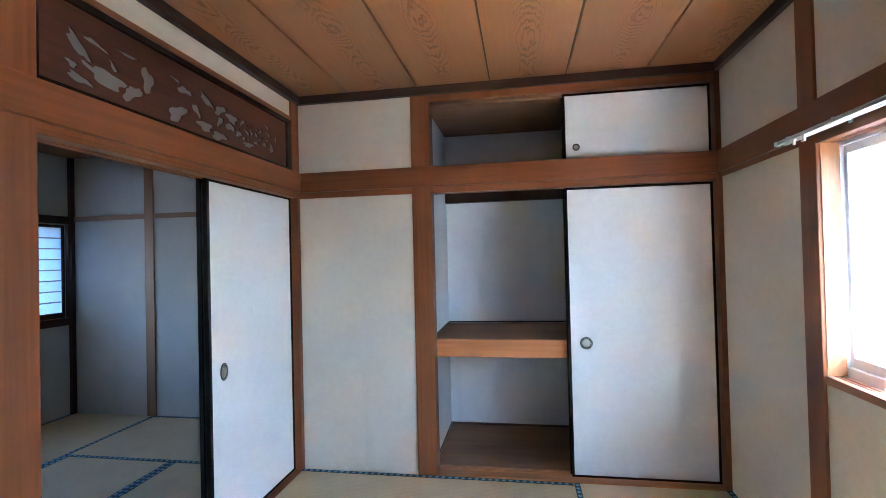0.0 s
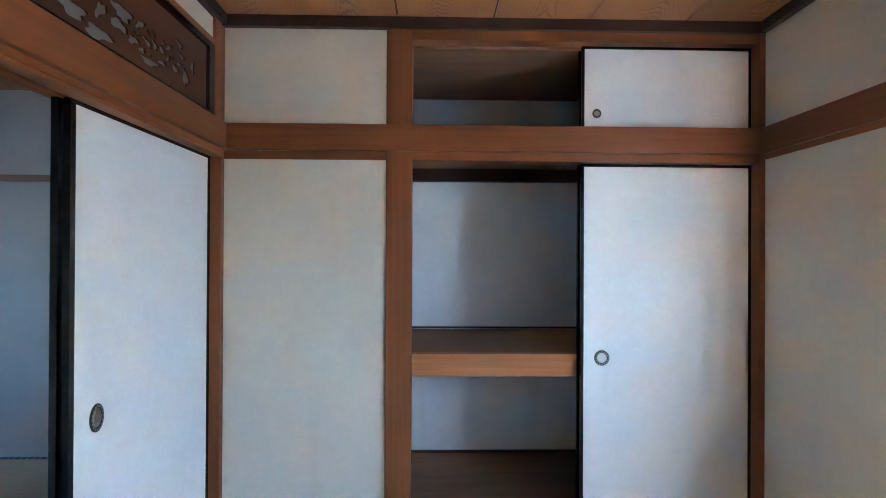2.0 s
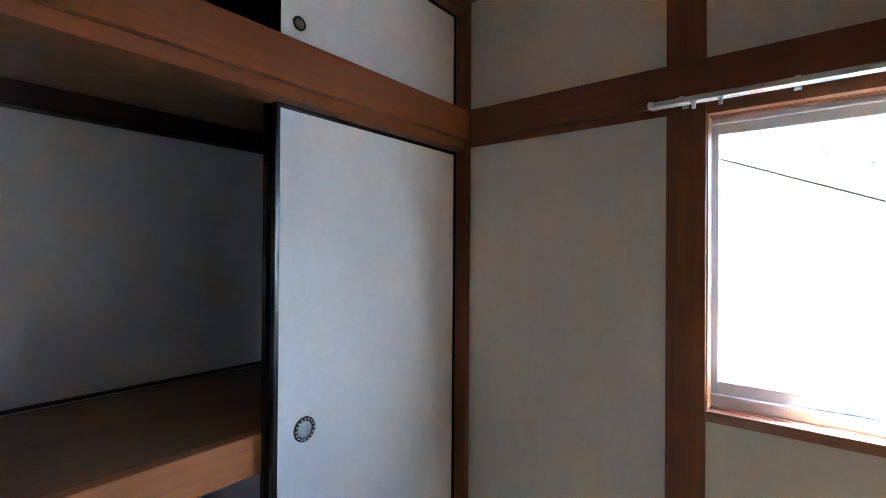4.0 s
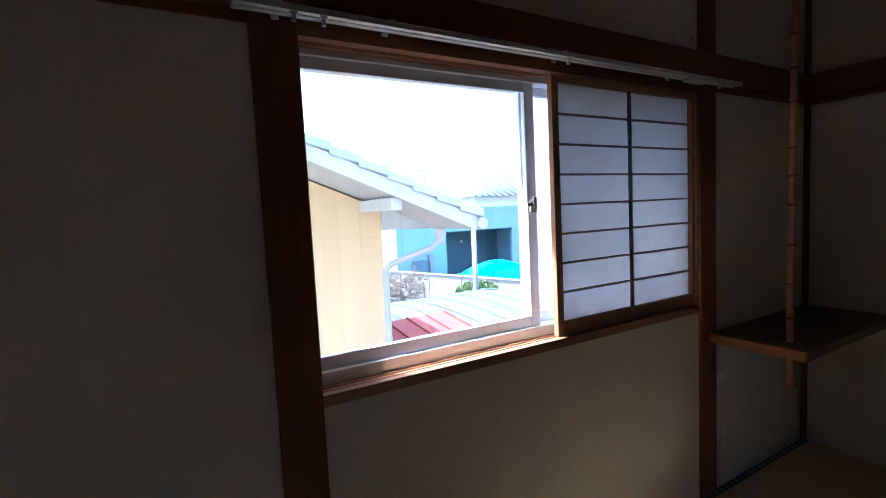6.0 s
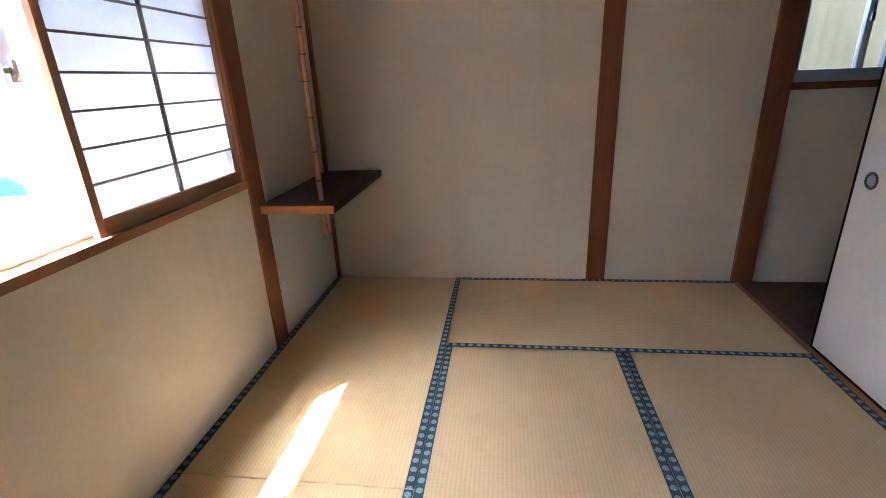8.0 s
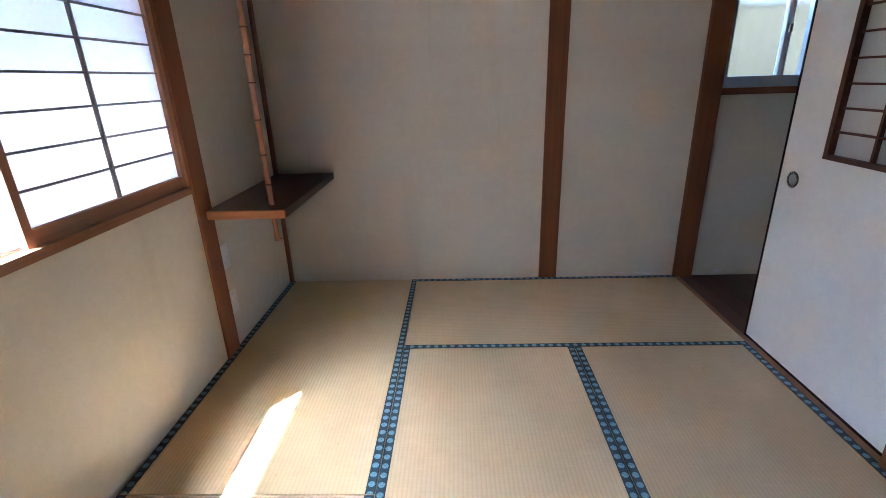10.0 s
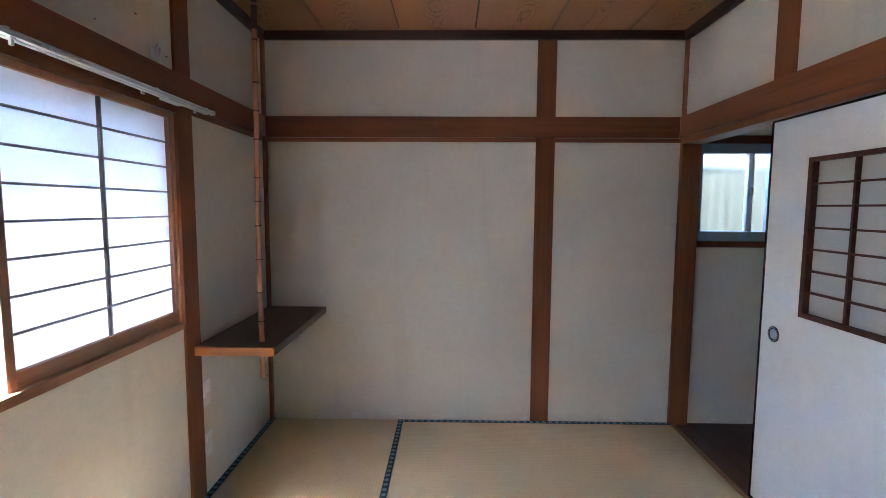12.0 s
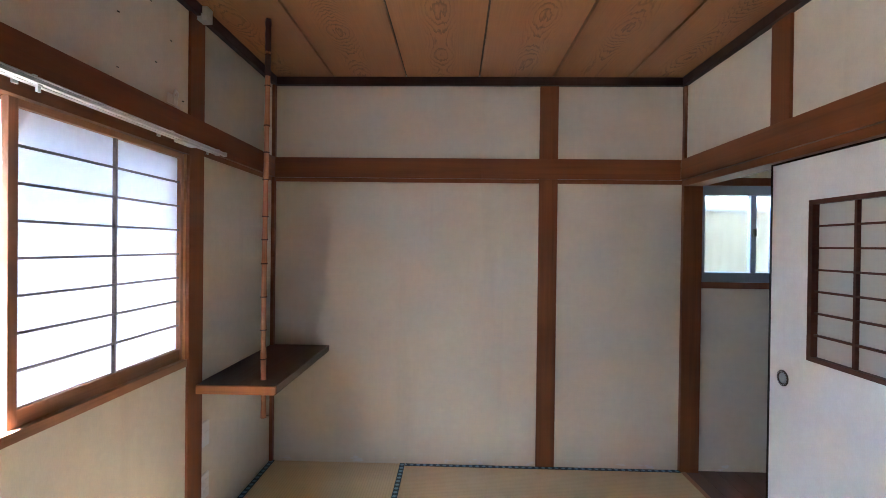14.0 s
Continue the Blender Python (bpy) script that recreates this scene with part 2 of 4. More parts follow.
M_ALU_BLUE = plain("grey_aluminium", (0.36, 0.40, 0.45), 0.4, 0.3, 0.06)
M_STEEL = plain("dull_chrome", (0.62, 0.62, 0.6), 0.25, 1.0, 0.08)
M_BRONZE = plain("dark_bronze", (0.05, 0.042, 0.035), 0.4, 0.7, 0.3, 80)
M_BRASS = plain("aged_brass", (0.27, 0.235, 0.17), 0.4, 0.6, 0.25, 60)
M_SILVER = plain("silvered_pull_cup", (0.62, 0.6, 0.56), 0.35, 0.6, 0.1)
M_WHITE_PLASTIC = plain("ivory_plastic", (0.72, 0.7, 0.64), 0.45, 0, 0.05)
M_BAMBOO = wood("smoked_bamboo", (0.40, 0.17, 0.078), 2, 0.3, 0.3, fine=2.5)
M_GLASS = glass("clear_glass")
M_FROST_S = glass("obscured_glass", 0.3, (0.95, 0.96, 0.97))
M_FROST = glass("frosted_glass", 0.12, (0.86, 0.87, 0.82))


# ---- mesh helpers ----
def box(bm, x0, y0, z0, x1, y1, z1):
    v = [bm.verts.new(p) for p in ((x0, y0, z0), (x1, y0, z0), (x1, y1, z0), (x0, y1, z0), (x0, y0, z1), (x1, y0, z1), (x1, y1, z1), (x0, y1, z1))]
    for f in ((3, 2, 1, 0), (4, 5, 6, 7), (0, 1, 5, 4), (1, 2, 6, 5), (2, 3, 7, 6), (3, 0, 4, 7)):
        bm.faces.new([v[i] for i in f])


def boxes(rows, bevel=0.0):
    bm = bmesh.new()
    for r in rows:
        box(bm, *r)
    if bevel:
        bmesh.ops.bevel(bm, geom=bm.edges[:], offset=bevel, segments=2, affect="EDGES", profile=0.5)
    return bm


def tube(bm, pts, radius, sides=10, cap=True):
    """A round bar through the points; radius may be one value or one for each point."""
    pts = [Vector(p) for p in pts]
    rad = radius if isinstance(radius, (list, tuple)) else [radius] * len(pts)
    rings = []
    for i, p in enumerate(pts):
        d = (pts[min(i + 1, len(pts) - 1)] - pts[max(i - 1, 0)]).normalized()
        q = d.to_track_quat("Z", "Y")
        rings.append([bm.verts.new(p + q @ Vector((rad[i] * math.cos(a), rad[i] * math.sin(a), 0))) for a in [2 * math.pi * k / sides for k in range(sides)]])
    for a, b in zip(rings, rings[1:]):
        for k in range(sides):
            f = bm.faces.new((a[k], a[(k + 1) % sides], b[(k + 1) % sides], b[k]))
            f.smooth = True
    if cap:
        bm.faces.new(rings[0][::-1])
        bm.faces.new(rings[-1])
    return bm


def lathe(bm, profile, sides=24, m=Matrix()):
    """Turns (radius, height) pairs round z."""
    rings = [[bm.verts.new(m @ Vector((r * math.cos(2 * math.pi * k / sides), r * math.sin(2 * math.pi * k / sides), h))) for k in range(sides)] for r, h in profile]
    for a, b in zip(rings, rings[1:]):
        for k in range(sides):
            f = bm.faces.new((a[k], a[(k + 1) % sides], b[(k + 1) % sides], b[k]))
            f.smooth = True
    bm.faces.new(rings[-1])
    bm.faces.new(rings[0][::-1])
    return bm


def part(name, bm, material, parent=None, label="", at=None):
    me = bpy.data.meshes.new(name)
    bm.normal_update()
    bm.to_mesh(me)
    bm.free()
    me.materials.append(material)
    ob = new(name, me)
    if at is not None:
        ob.matrix_basis = at
    if parent is not None:
        ob.parent = parent
    if label:
        tagged(ob, label)
    return ob


def thing(name, m, label, category, group="", kind=""):
    ob = new(name)
    ob.matrix_basis = m
    return tagged(ob, label, category, group, kind)


def structure(name, rows, material, label, category, bevel=0.0):
    return tagged(part(name, boxes(rows, bevel), material), label, category, "", "structure")


# ---- the room ----
W, L = 2.63, 3.55
H_KAM, H_NAG, H_WALL, H_CEIL = 1.815, 1.97, 2.435, 2.485
OUT = 0.12

structure("floor", [(-3.0, -0.4, -0.2, 2.75, 4.6, -0.056)], M_PLY_X, "plain wooden subfloor under the mats", "floor")
structure("wall_south", [(-1.15, -OUT, -0.2, -0.125, 0, 1.2), (-1.15, -OUT, 1.81, -0.125, 0, 2.6), (-1.15, -OUT, 1.2, -0.62, 0, 1.81), (-0.125, -OUT, -0.2, 2.75, 0, 2.6)], M_WALL,
          "beige wall covering with old marks near the floor", "wall")
structure("wall_east", [(W, 0, -0.2, W + OUT, 0.965, 2.6), (W, 0.965, -0.2, W + OUT, 2.65, 0.86), (W, 0.965, 1.83, W + OUT, 2.65, 2.6), (W, 2.65, -0.2, W + OUT, 4.6, 2.6)], M_WALL,
          "beige wall covering round the window", "wall")
structure("wall_north", [(-0.12, L, -0.2, 0.86, L + 0.07, 2.6)], M_WALL, "beige wall covering beside the closet", "wall")
structure("wall_west", [(-0.11, -0.0, H_KAM + 0.03, -0.012, 1.74, 2.6), (-0.11, 1.74, 2.32, -0.012, L, 2.6)], M_WALL, "beige wall covering above the sliding doors", "wall")

# ceiling boards, one mesh
bm = bmesh.new()
edges = [-0.11, 0.365, 0.8315, 1.298, 1.7645, 2.231, 2.70]
for a, b in zip(edges, edges[1:]):
    box(bm, a + 0.0058, -0.08, H_CEIL, b - 0.0058, L + 0.05, H_CEIL + 0.020)
ceil = tagged(part("ceiling", bm, M_CEIL), "varnished cedar boards with swirling grain", "ceiling", "", "structure")
structure("ceiling_backing", [(-3.0, -0.4, 2.6, 2.75, 4.6, 2.66), (-0.11, -0.1, H_CEIL + 0.021, 2.70, L + 0.06, H_CEIL + 0.030)], M_DARK_X, "dark backing above the ceiling boards", "ceiling")

# cornice mouldings
structure("trim", [(-0.02, 0.0, H_WALL, W, 0.032, H_CEIL + 0.002)], M_DARK_X, "dark brown cornice moulding under the ceiling", "moulding", 0.003)
structure("trim", [(-0.02, L - 0.032, H_WALL - 0.003, W, L, H_CEIL + 0.002)], M_DARK_X, "dark brown cornice moulding under the ceiling", "moulding", 0.003)
structure("trim", [(W - 0.032, 0.033, H_WALL - 0.001, W + 0.002, L - 0.033, H_CEIL + 0.002)], M_DARK_Y, "dark brown cornice moulding under the ceiling", "moulding", 0.003)
structure("trim", [(-0.014, 0.033, H_WALL - 0.001, 0.024, L - 0.033, H_CEIL + 0.002)], M_DARK_Y, "dark brown cornice moulding under the ceiling", "moulding", 0.003)


def post(x0, y0, x1, y1, z0=-0.05, z1=H_WALL, mat=None):
    return structure("post", [(x0, y0, z0, x1, y1, z1)], mat or M_POST, "reddish-brown stained timber post", "post", 0.003)


PR = 0.012
post(0.79, -0.05, 0.908, PR)                       # south wall
post(-0.115, -0.05, 0.004, 0.03)                   # south-west corner
post(W - 0.02, -0.05, W + 0.03, 0.03)              # south-east corner
post(W - PR, 0.856, W + 0.06, 0.975)               # window, shelf side
post(W - PR, 2.642, W + 0.06, 2.755)               # window, closet side
post(W - 0.03, L - 0.02, W + 0.03, L + 0.07)       # north-east corner
post(0.78, L - PR, 0.905, L + 0.09)                # closet
post(-0.10, L - 0.035, -0.0, L + 0.03)             # north-west corner
post(-0.118, 1.675, PR, 1.798)                     # between the two west openings
post(-0.05, 0.83, 0.002, 0.955, H_NAG, H_WALL)     # short post over the door
post(-0.05, L - 0.10, 0.002, L - 0.036, H_NAG, H_WALL)

# wall beams with the thin rail below them
def beam(rows_a, rows_b, mat):
    structure("trim", rows_a, mat, "reddish-brown wooden rail running round the walls", "rail", 0.003)
    structure("trim", rows_b, mat, "thin wooden strip below the wall rail", "rail", 0.002)


beam([(0.02, -0.02, 1.842, W - 0.02, 0.022, H_NAG)], [(0.005, -0.02, H_KAM, W - 0.02, 0.006, 1.841)], M_BEAM_X)
beam([(W - 0.022, 0.023, 1.842, W + 0.02, L - 0.023, H_NAG)], [(W - 0.006, 0.03, H_KAM, W + 0.02, L - 0.02, 1.841)], M_BEAM_Y)
beam([(-0.0, L - 0.022, 1.842, W - 0.0, L + 0.03, H_NAG)], [(0.0, L - 0.006, 1.800, W - 0.03, L + 0.085, 1.841)], M_BEAM_X)
beam([(-0.03, 0.023, 1.842, 0.022, L - 0.023, H_NAG)], [(-0.116, 0.031, 1.803, 0.006, 1.674, 1.841), (-0.116, 1.799, 1.8165, 0.006, L - 0.036, 1.841), (-0.116, 1.799, 1.803, -0.104, L - 0.036, 1.816), (-0.080, 1.799, 1.803, -0.073, L - 0.036, 1.816), (-0.048, 1.799, 1.803, 0.006, L - 0.036, 1.816)], M_BEAM_Y)

# thresholds of the west openings
structure("threshold", [(-0.030, 0.031, -0.05, -0.002, 1.674, 0.0)], M_SILL, "narrow worn wooden threshold of the hall door", "threshold", 0.002)
structure("threshold", [(-0.118, 0.031, -0.05, -0.031, 1.674, -0.004)], M_HALLFLOOR, "dark varnished threshold board of the hall door", "threshold", 0.002)
structure("threshold", [(-0.118, 1.799, -0.05, -0.002, L - 0.036, 0.0)], M_BEAM_Y, "worn grooved wooden threshold", "threshold", 0.002)

# ---- closet ----
structure("closet_wall", [(0.80, L + 0.071, -0.2, 0.87, 4.40, 2.6), (0.80, 4.40, -0.2, 2.75, 4.47, 2.6)], M_CLOSET, "plain white closet lining", "wall")
structure("closet_floor", [(0.87, L + 0.1, -0.05, W, 4.40, 0.02)], M_PLY_X, "dusty brown plywood closet floor", "floor")
structure("threshold", [(0.906, L - 0.02, -0.05, W - 0.03, L + 0.034, 0.012), (0.906, L + 0.036, -0.05, W - 0.03, L + 0.060, 0.006), (0.906, L + 0.062, -0.05, W - 0.03, L + 0.099, 0.014)], M_LIGHTWOOD_X, "grooved wooden closet threshold", "threshold")
structure("closet_ceiling", [(0.87, L + 0.061, 2.372, W, 4.40, 2.43)], M_PLY_X, "brown plywood closet ceiling", "ceiling")
structure("closet_deck", [(0.87, L + 0.091, 1.90, W, 4.40, 1.955)], M_PLY_X, "brown plywood deck of the upper closet", "deck")
structure("trim", [(0.87, 4.34, 1.82, W, 4.40, 1.90)] , M_DARK_X, "dark joists under the closet deck", "joist")
structure("trim", [(0.906, L - 0.010, 2.385, W - 0.03, L + 0.06, H_WALL + 0.01)], M_BEAM_X, "wooden head rail over the upper closet", "rail", 0.003)
structure("trim", [(0.906, L + 0.031, 1.842, W - 0.03, L + 0.09, 1.962)], M_BEAM_X, "grooved sill rail of the upper closet", "rail", 0.002)
shelf = thing("closet_shelf", pose(0, 0, 0), "wide brown closet shelf with a thick pale front beam", "shelf")
part("board", boxes([(0.872, L + 0.121, 0.80, W - 0.002, 4.398, 0.84)], 0.002), M_PLY_X, shelf, "brown plywood board")
part("front_beam", boxes([(0.872, L + 0.08, 0.73, W - 0.002, L + 0.12, 0.845)], 0.003), M_LIGHTWOOD_X, shelf, "pale orange timber beam")

structure("trim", [(0.87, 4.388, 0.846, W, 4.40, 0.858), (0.87, L + 0.121, 0.846, 0.880, 4.387, 0.858), (0.87, 4.388, 0.021, W, 4.40, 0.036), (0.87, L + 0.1, 0.021, 0.880, 4.387, 0.036)], M_DARK_X, "thin dark beading along the closet shelf and floor", "beading")


# ---- sliding doors ----
def pull(parent, x, z, ring_mat, cup_mat, rx=0.038, rz=0.038, y=0.0):
    m = pose(x, y, z, 90, 0, 0) @ Matrix.Diagonal((1, rz / rx, 1, 1))
    h = part("handle", lathe(bmesh.new(), [(rx, -0.004), (rx, 0.002), (rx * 0.92, 0.0035), (rx * 0.72, 0.003), (rx * 0.66, 0.0005), (rx * 0.62, 0.0005)], 28, m), ring_mat, parent, "dark patterned metal ring pull")
    part("cup", lathe(bmesh.new(), [(rx * 0.655, -0.002), (rx * 0.655, 0.0012), (rx * 0.3, 0.0008)], 28, m), cup_mat, h, "pale recessed cup")
    if rx > 0.03:
        bm = bmesh.new()
        for k in range(16):
            a = 2 * math.pi * k / 16
            c = m @ Vector((rx * 0.82 * math.cos(a), rx * 0.82 * math.sin(a), 0.0034))
            box(bm, c.x - 0.0022, c.y - 0.0012, c.z - 0.0022, c.x + 0.0022, c.y + 0.0012, c.z + 0.0022)
        part("studs", bm, cup_mat, h)
    return h


def fusuma(m, w, h, label, px, pz, edge=0.012, side=0.018, ring=(0.038, 0.038), cup=None, group=""):
    """Papered sliding door; local x across, front towards -y."""
    d = thing("sliding_door", m, label, "door", group)
    part("panel", boxes([(side, 0.002, edge, w - side, 0.018, h - edge)]), M_FUSUMA, d, "off-white papered panel")
    for n, r in (("stile", (0, -0.001, 0, side, 0.021, h)), ("stile", (w - side, -0.001, 0, w, 0.021, h)), ("rail", (side, 0.0, 0, w - side, 0.02, edge)), ("rail", (side, 0.0, h - edge, w - side, 0.02, h))):
        part(n, boxes([r], 0.0015), M_LACQUER, d, "black lacquered edge")
    if px:
        pull(d, px, pz, M_BRONZE, cup or M_SILVER, ring[0], ring[1], 0.001)
    return d


LBL = "off-white papered sliding door with black lacquer edges"
fusuma(pose(1.742, L + 0.032, 0.012), 0.855, 1.785, LBL + " and round pull", 0.106, 0.823, 0.014, 0.015, group="closet doors")
fusuma(pose(1.735, L + 0.064, 0.012), 0.855, 1.785, LBL + ", slid behind its pair", 0, 0, 0.014, 0.015, group="closet doors")
fusuma(pose(1.745, L + 0.036, 1.964), 0.852, 0.420, "small " + LBL, 0.075, 0.085, 0.014, 0.013, (0.022, 0.022), M_BRASS, group="upper closet doors")
fusuma(pose(1.738, L + 0.066, 1.964), 0.852, 0.420, "small " + LBL + ", slid behind its pair", 0, 0, 0.014, 0.013, group="upper closet doors")
fusuma(pose(-0.05, 2.660, 0.001, 0, 0, 90), 0.855, 1.805, LBL + " and oval pull", 0.118, 0.827, 0.014, 0.022, (0.031, 0.045), M_BRASS, "room doors")
fusuma(pose(-0.082, 2.655, 0.001, 0, 0, 90), 0.855, 1.805, LBL + ", slid behind its pair", 0, 0, 0.014, 0.022, group="room doors")


def lattice(parent, x0, x1, z0, z1, nx, nz, y, bar, mat, depth=0.012):
    for i in range(1, nx):
        x = x0 + (x1 - x0) * i / nx
        part("upright_bar", boxes([(x - bar * 0.7, y, z0, x + bar * 0.7, y + depth, z1)]), mat, parent)
    for i in range(1, nz):
        z = z0 + (z1 - z0) * i / nz
        part("cross_bar", boxes([(x0, y + 0.001, z - bar * 0.5, x1, y + depth - 0.001, z + bar * 0.5)]), mat, parent)


# papered hall door with a latticed window
hd = thing("sliding_door", pose(-0.03, 0.795, 0.001, 0, 0, 90), "off-white papered hall door with latticed paper window, half open", "door")
DW, DH = 0.875, 1.805
part("panel", boxes([(0.012, 0.002, 0.012, 0.245, 0.026, DH - 0.012), (0.68, 0.002, 0.012, DW - 0.012, 0.026, DH - 0.012), (0.245, 0.002, 0.012, 0.68, 0.026, 0.952), (0.245, 0.002, 1.614, 0.68, 0.026, DH - 0.012)]), M_FUSUMA, hd, "off-white papered panel")
for n, r in (("stile", (0, -0.001, 0, 0.012, 0.028, DH)), ("stile", (DW - 0.012, -0.001, 0, DW, 0.028, DH)), ("rail", (0.012, 0, 0, DW - 0.012, 0.027, 0.012)), ("rail", (0.012, 0, DH - 0.012, DW - 0.012, 0.027, DH))):
    part(n, boxes([r], 0.0015), M_LACQUER, hd, "black lacquered edge")
lw = part("window_frame", boxes([(0.245, -0.006, 0.952, 0.268, 0.03, 1.614), (0.657, -0.006, 0.952, 0.68, 0.03, 1.614), (0.268, -0.006, 0.952, 0.657, 0.03, 0.970), (0.268, -0.006, 1.596, 0.657, 0.03, 1.614)]), M_CARVED, hd, "dark brown wooden frame")
lattice(lw, 0.268, 0.657, 0.970, 1.596, 2, 7, 0.004, 0.008, M_CARVED, 0.016)
part("paper", boxes([(0.268, 0.021, 0.970, 0.657, 0.0225, 1.596)]), M_PAPER_DOOR, lw, "yellowed lattice paper")
pull(hd, 0.098, 0.836, M_BRONZE, M_ALU_BLUE, 0.036, 0.036, 0.001)

# ---- carved transom over the room doors ----
tr = thing("carved_transom", pose(-0.02, 1.80, 1.968), "carved reddish cedar transom panel with pierced pine pattern", "transom")
TY, TZ = 1.645, 0.335
for n, r in (("frame_rail", (-0.031, 0.0, 0.0, 0.02, TY, 0.022)), ("frame_rail", (-0.031, 0.0, TZ - 0.026, 0.02, TY, TZ)), ("frame_stile", (-0.031, 0.0, 0.022, 0.02, 0.016, TZ - 0.026)), ("frame_stile", (-0.031, TY - 0.045, 0.022, 0.02, TY, TZ - 0.026))):
    part(n, boxes([r], 0.002), M_LACQUER, tr, "black lacquered frame")
part("rail", boxes([(-0.05, 0.0, TZ + 0.001, 0.024, TY, TZ + 0.025)], 0.002), M_BEAM_Y, tr)
# pierced shapes: place along and up the panel, half length, half width, turn
HOLES = [(0.166, 0.179, 0.046, 0.017, -42), (0.139, 0.110, 0.017, 0.010, -21), (0.168, 0.068, 0.042, 0.013, -8), (0.234, 0.215, 0.043, 0.007, -11), (0.275, 0.109, 0.065, 0.025, -8),
         (0.305, 0.163, 0.034, 0.014, -54), (0.373, 0.232, 0.037, 0.005, 0), (0.468, 0.170, 0.040, 0.024, -85), (0.391, 0.091, 0.066, 0.026, 31), (0.628, 0.232, 0.026, 0.005, -10),
         (0.683, 0.202, 0.065, 0.020, 4), (0.637, 0.086, 0.049, 0.022, 31), (0.762, 0.136, 0.030, 0.015, -40), (0.833, 0.208, 0.040, 0.015, -23), (0.936, 0.189, 0.060, 0.022, 26),
         (1.035, 0.174, 0.040, 0.020, -1), (0.821, 0.078, 0.042, 0.018, 1), (0.934, 0.131, 0.030, 0.014, 46), (1.019, 0.128, 0.038, 0.018, 0)]
cu = bpy.data.curves.new("carving", "CURVE")
cu.dimensions, cu.fill_mode, cu.extrude = "2D", "BOTH", 0.0035


def ring_spline(pts):
    s = cu.splines.new("POLY")
    s.points.add(len(pts) - 1)
    for p, q in zip(s.points, pts):
        p.co = (q[0], q[1], 0, 1)
    s.use_cyclic_u = True


ring_spline([(0.014, 0.014), (TY - 0.045, 0.014), (TY - 0.045, TZ - 0.016), (0.014, TZ - 0.016)])
rng = random.Random(5)
small = [(0.928, 0.056, .055, .018, 8), (1.186, 0.072, .040, .010, 6), (1.429, 0.105, .020, .026, 0), (1.381, 0.222, .022, .008, -20), (1.484, 0.165, .012, .022, 0)]
small += [(1.09 + 0.042 * (k % 8) + rng.uniform(-0.012, 0.012), 0.105 + 0.036 * (k // 8) + rng.uniform(-0.01, 0.01), rng.uniform(0.016, 0.026), rng.uniform(0.006, 0.011), rng.uniform(-50, 40)) for k in range(24)]


def hole(hy, hz, ra, rb, turn, ph, size):
    n, pts = 26, []
    t = radians(turn)
    for k in range(n):
        a = 2 * math.pi * k / n
        r = size * (1 + 0.20 * math.sin(3 * a + ph) + 0.13 * math.sin(5 * a + 2 * ph))
        x, z = ra * r * math.cos(a), rb * r * math.sin(a)
        pts.append((hy + x * math.cos(t) - z * math.sin(t), hz + x * math.sin(t) + z * math.cos(t)))
    return pts


def clear(pts, cut):
    if any(not 0.03 < p[1] < TZ - 0.035 for p in pts):
        return False
    return all((p[0] - q[0]) ** 2 + (p[1] - q[1]) ** 2 > 0.006 ** 2 for p in pts for c in cut for q in c)


cut = []
for row in HOLES + small:
    ph, size = rng.uniform(0, 6), 1.3
    while size > 0.3 and not clear(hole(*row, ph, size), cut):
        size -= 0.05
    if size > 0.3:
        cut.append(hole(*row, ph, size))
        ring_spline(cut[-1])
tmp = bpy.data.objects.new("carving", cu)
scene.collection.objects.link(tmp)
me = bpy.data.meshes.new_from_object(tmp.evaluated_get(bpy.context.evaluated_depsgraph_get()))
bpy.data.objects.remove(tmp)
me.transform(Matrix(((0, 0, 1, 0), (1, 0, 0, 0), (0, 1, 0, 0), (0, 0, 0, 1))))
me.materials.clear()
me.materials.append(M_CARVED)
cp = new("carved_panel", me)
cp.parent = tr
# added sheet; its grey stands in for the dim next room behind the holes
part("backing", boxes([(-0.018, 0.014, 0.014, -0.0085, TY - 0.045, TZ - 0.016)]), M_BACK, tr, "added grey sheet filling the pierced holes")

# ---- tatami mats ----
def tatami(m, ln, wd, label="worn straw-coloured rush mat with blue crested cloth edging"):
    t = thing("tatami_mat", m, label, "tatami mat", "tatami mats")
    part("rush_surface", boxes([(0.0015, 0.0015, -0.055, ln - 0.0015, wd - 0.0015, 0.0)], 0.002), M_RUSH, t, "woven rush surface")
    for y in (0.001, wd - 0.034):
        part("edging", boxes([(0, 0, 0, ln - 0.002, 0.033, 0.0022)], 0.0008), M_CLOTH, t, "dark blue cloth edging with pale crests", Matrix.Translation((0.001, y, -0.0007)))
    return t


MW, ML = 0.877, 1.775
tatami(pose(W - 0.0, 0.012, 0, 0, 0, 90), ML + 0.01, 0.885)
tatami(pose(W - 0.0, 1.80, 0, 0, 0, 90), L - 1.80 - 0.02, 0.885)
tatami(pose(0.0, 0.012, 0), 1.744, 0.885)
tatami(pose(1.744, 0.898, 0, 0, 0, 90), ML, 0.872)
tatami(pose(0.871, 0.898, 0, 0, 0, 90), ML, 0.871)
tatami(pose(0.0, 2.674, 0), 1.744, L - 2.674 - 0.021)
# next room
tatami(pose(-1.85, 3.52, 0), 1.73, 0.87)
tatami(pose(-0.975, 1.75, 0, 0, 0, 90), 1.768, 0.874)
tatami(pose(-0.121, 1.75, 0, 0, 0, 90), 1.768, 0.853)
tatami(pose(-1.851, 2.62, 0, 0, 0, 90), 1.77, 0.875)
tatami(pose(-1.851, 1.75, 0, 0, 0, 90), 0.868, 0.875)

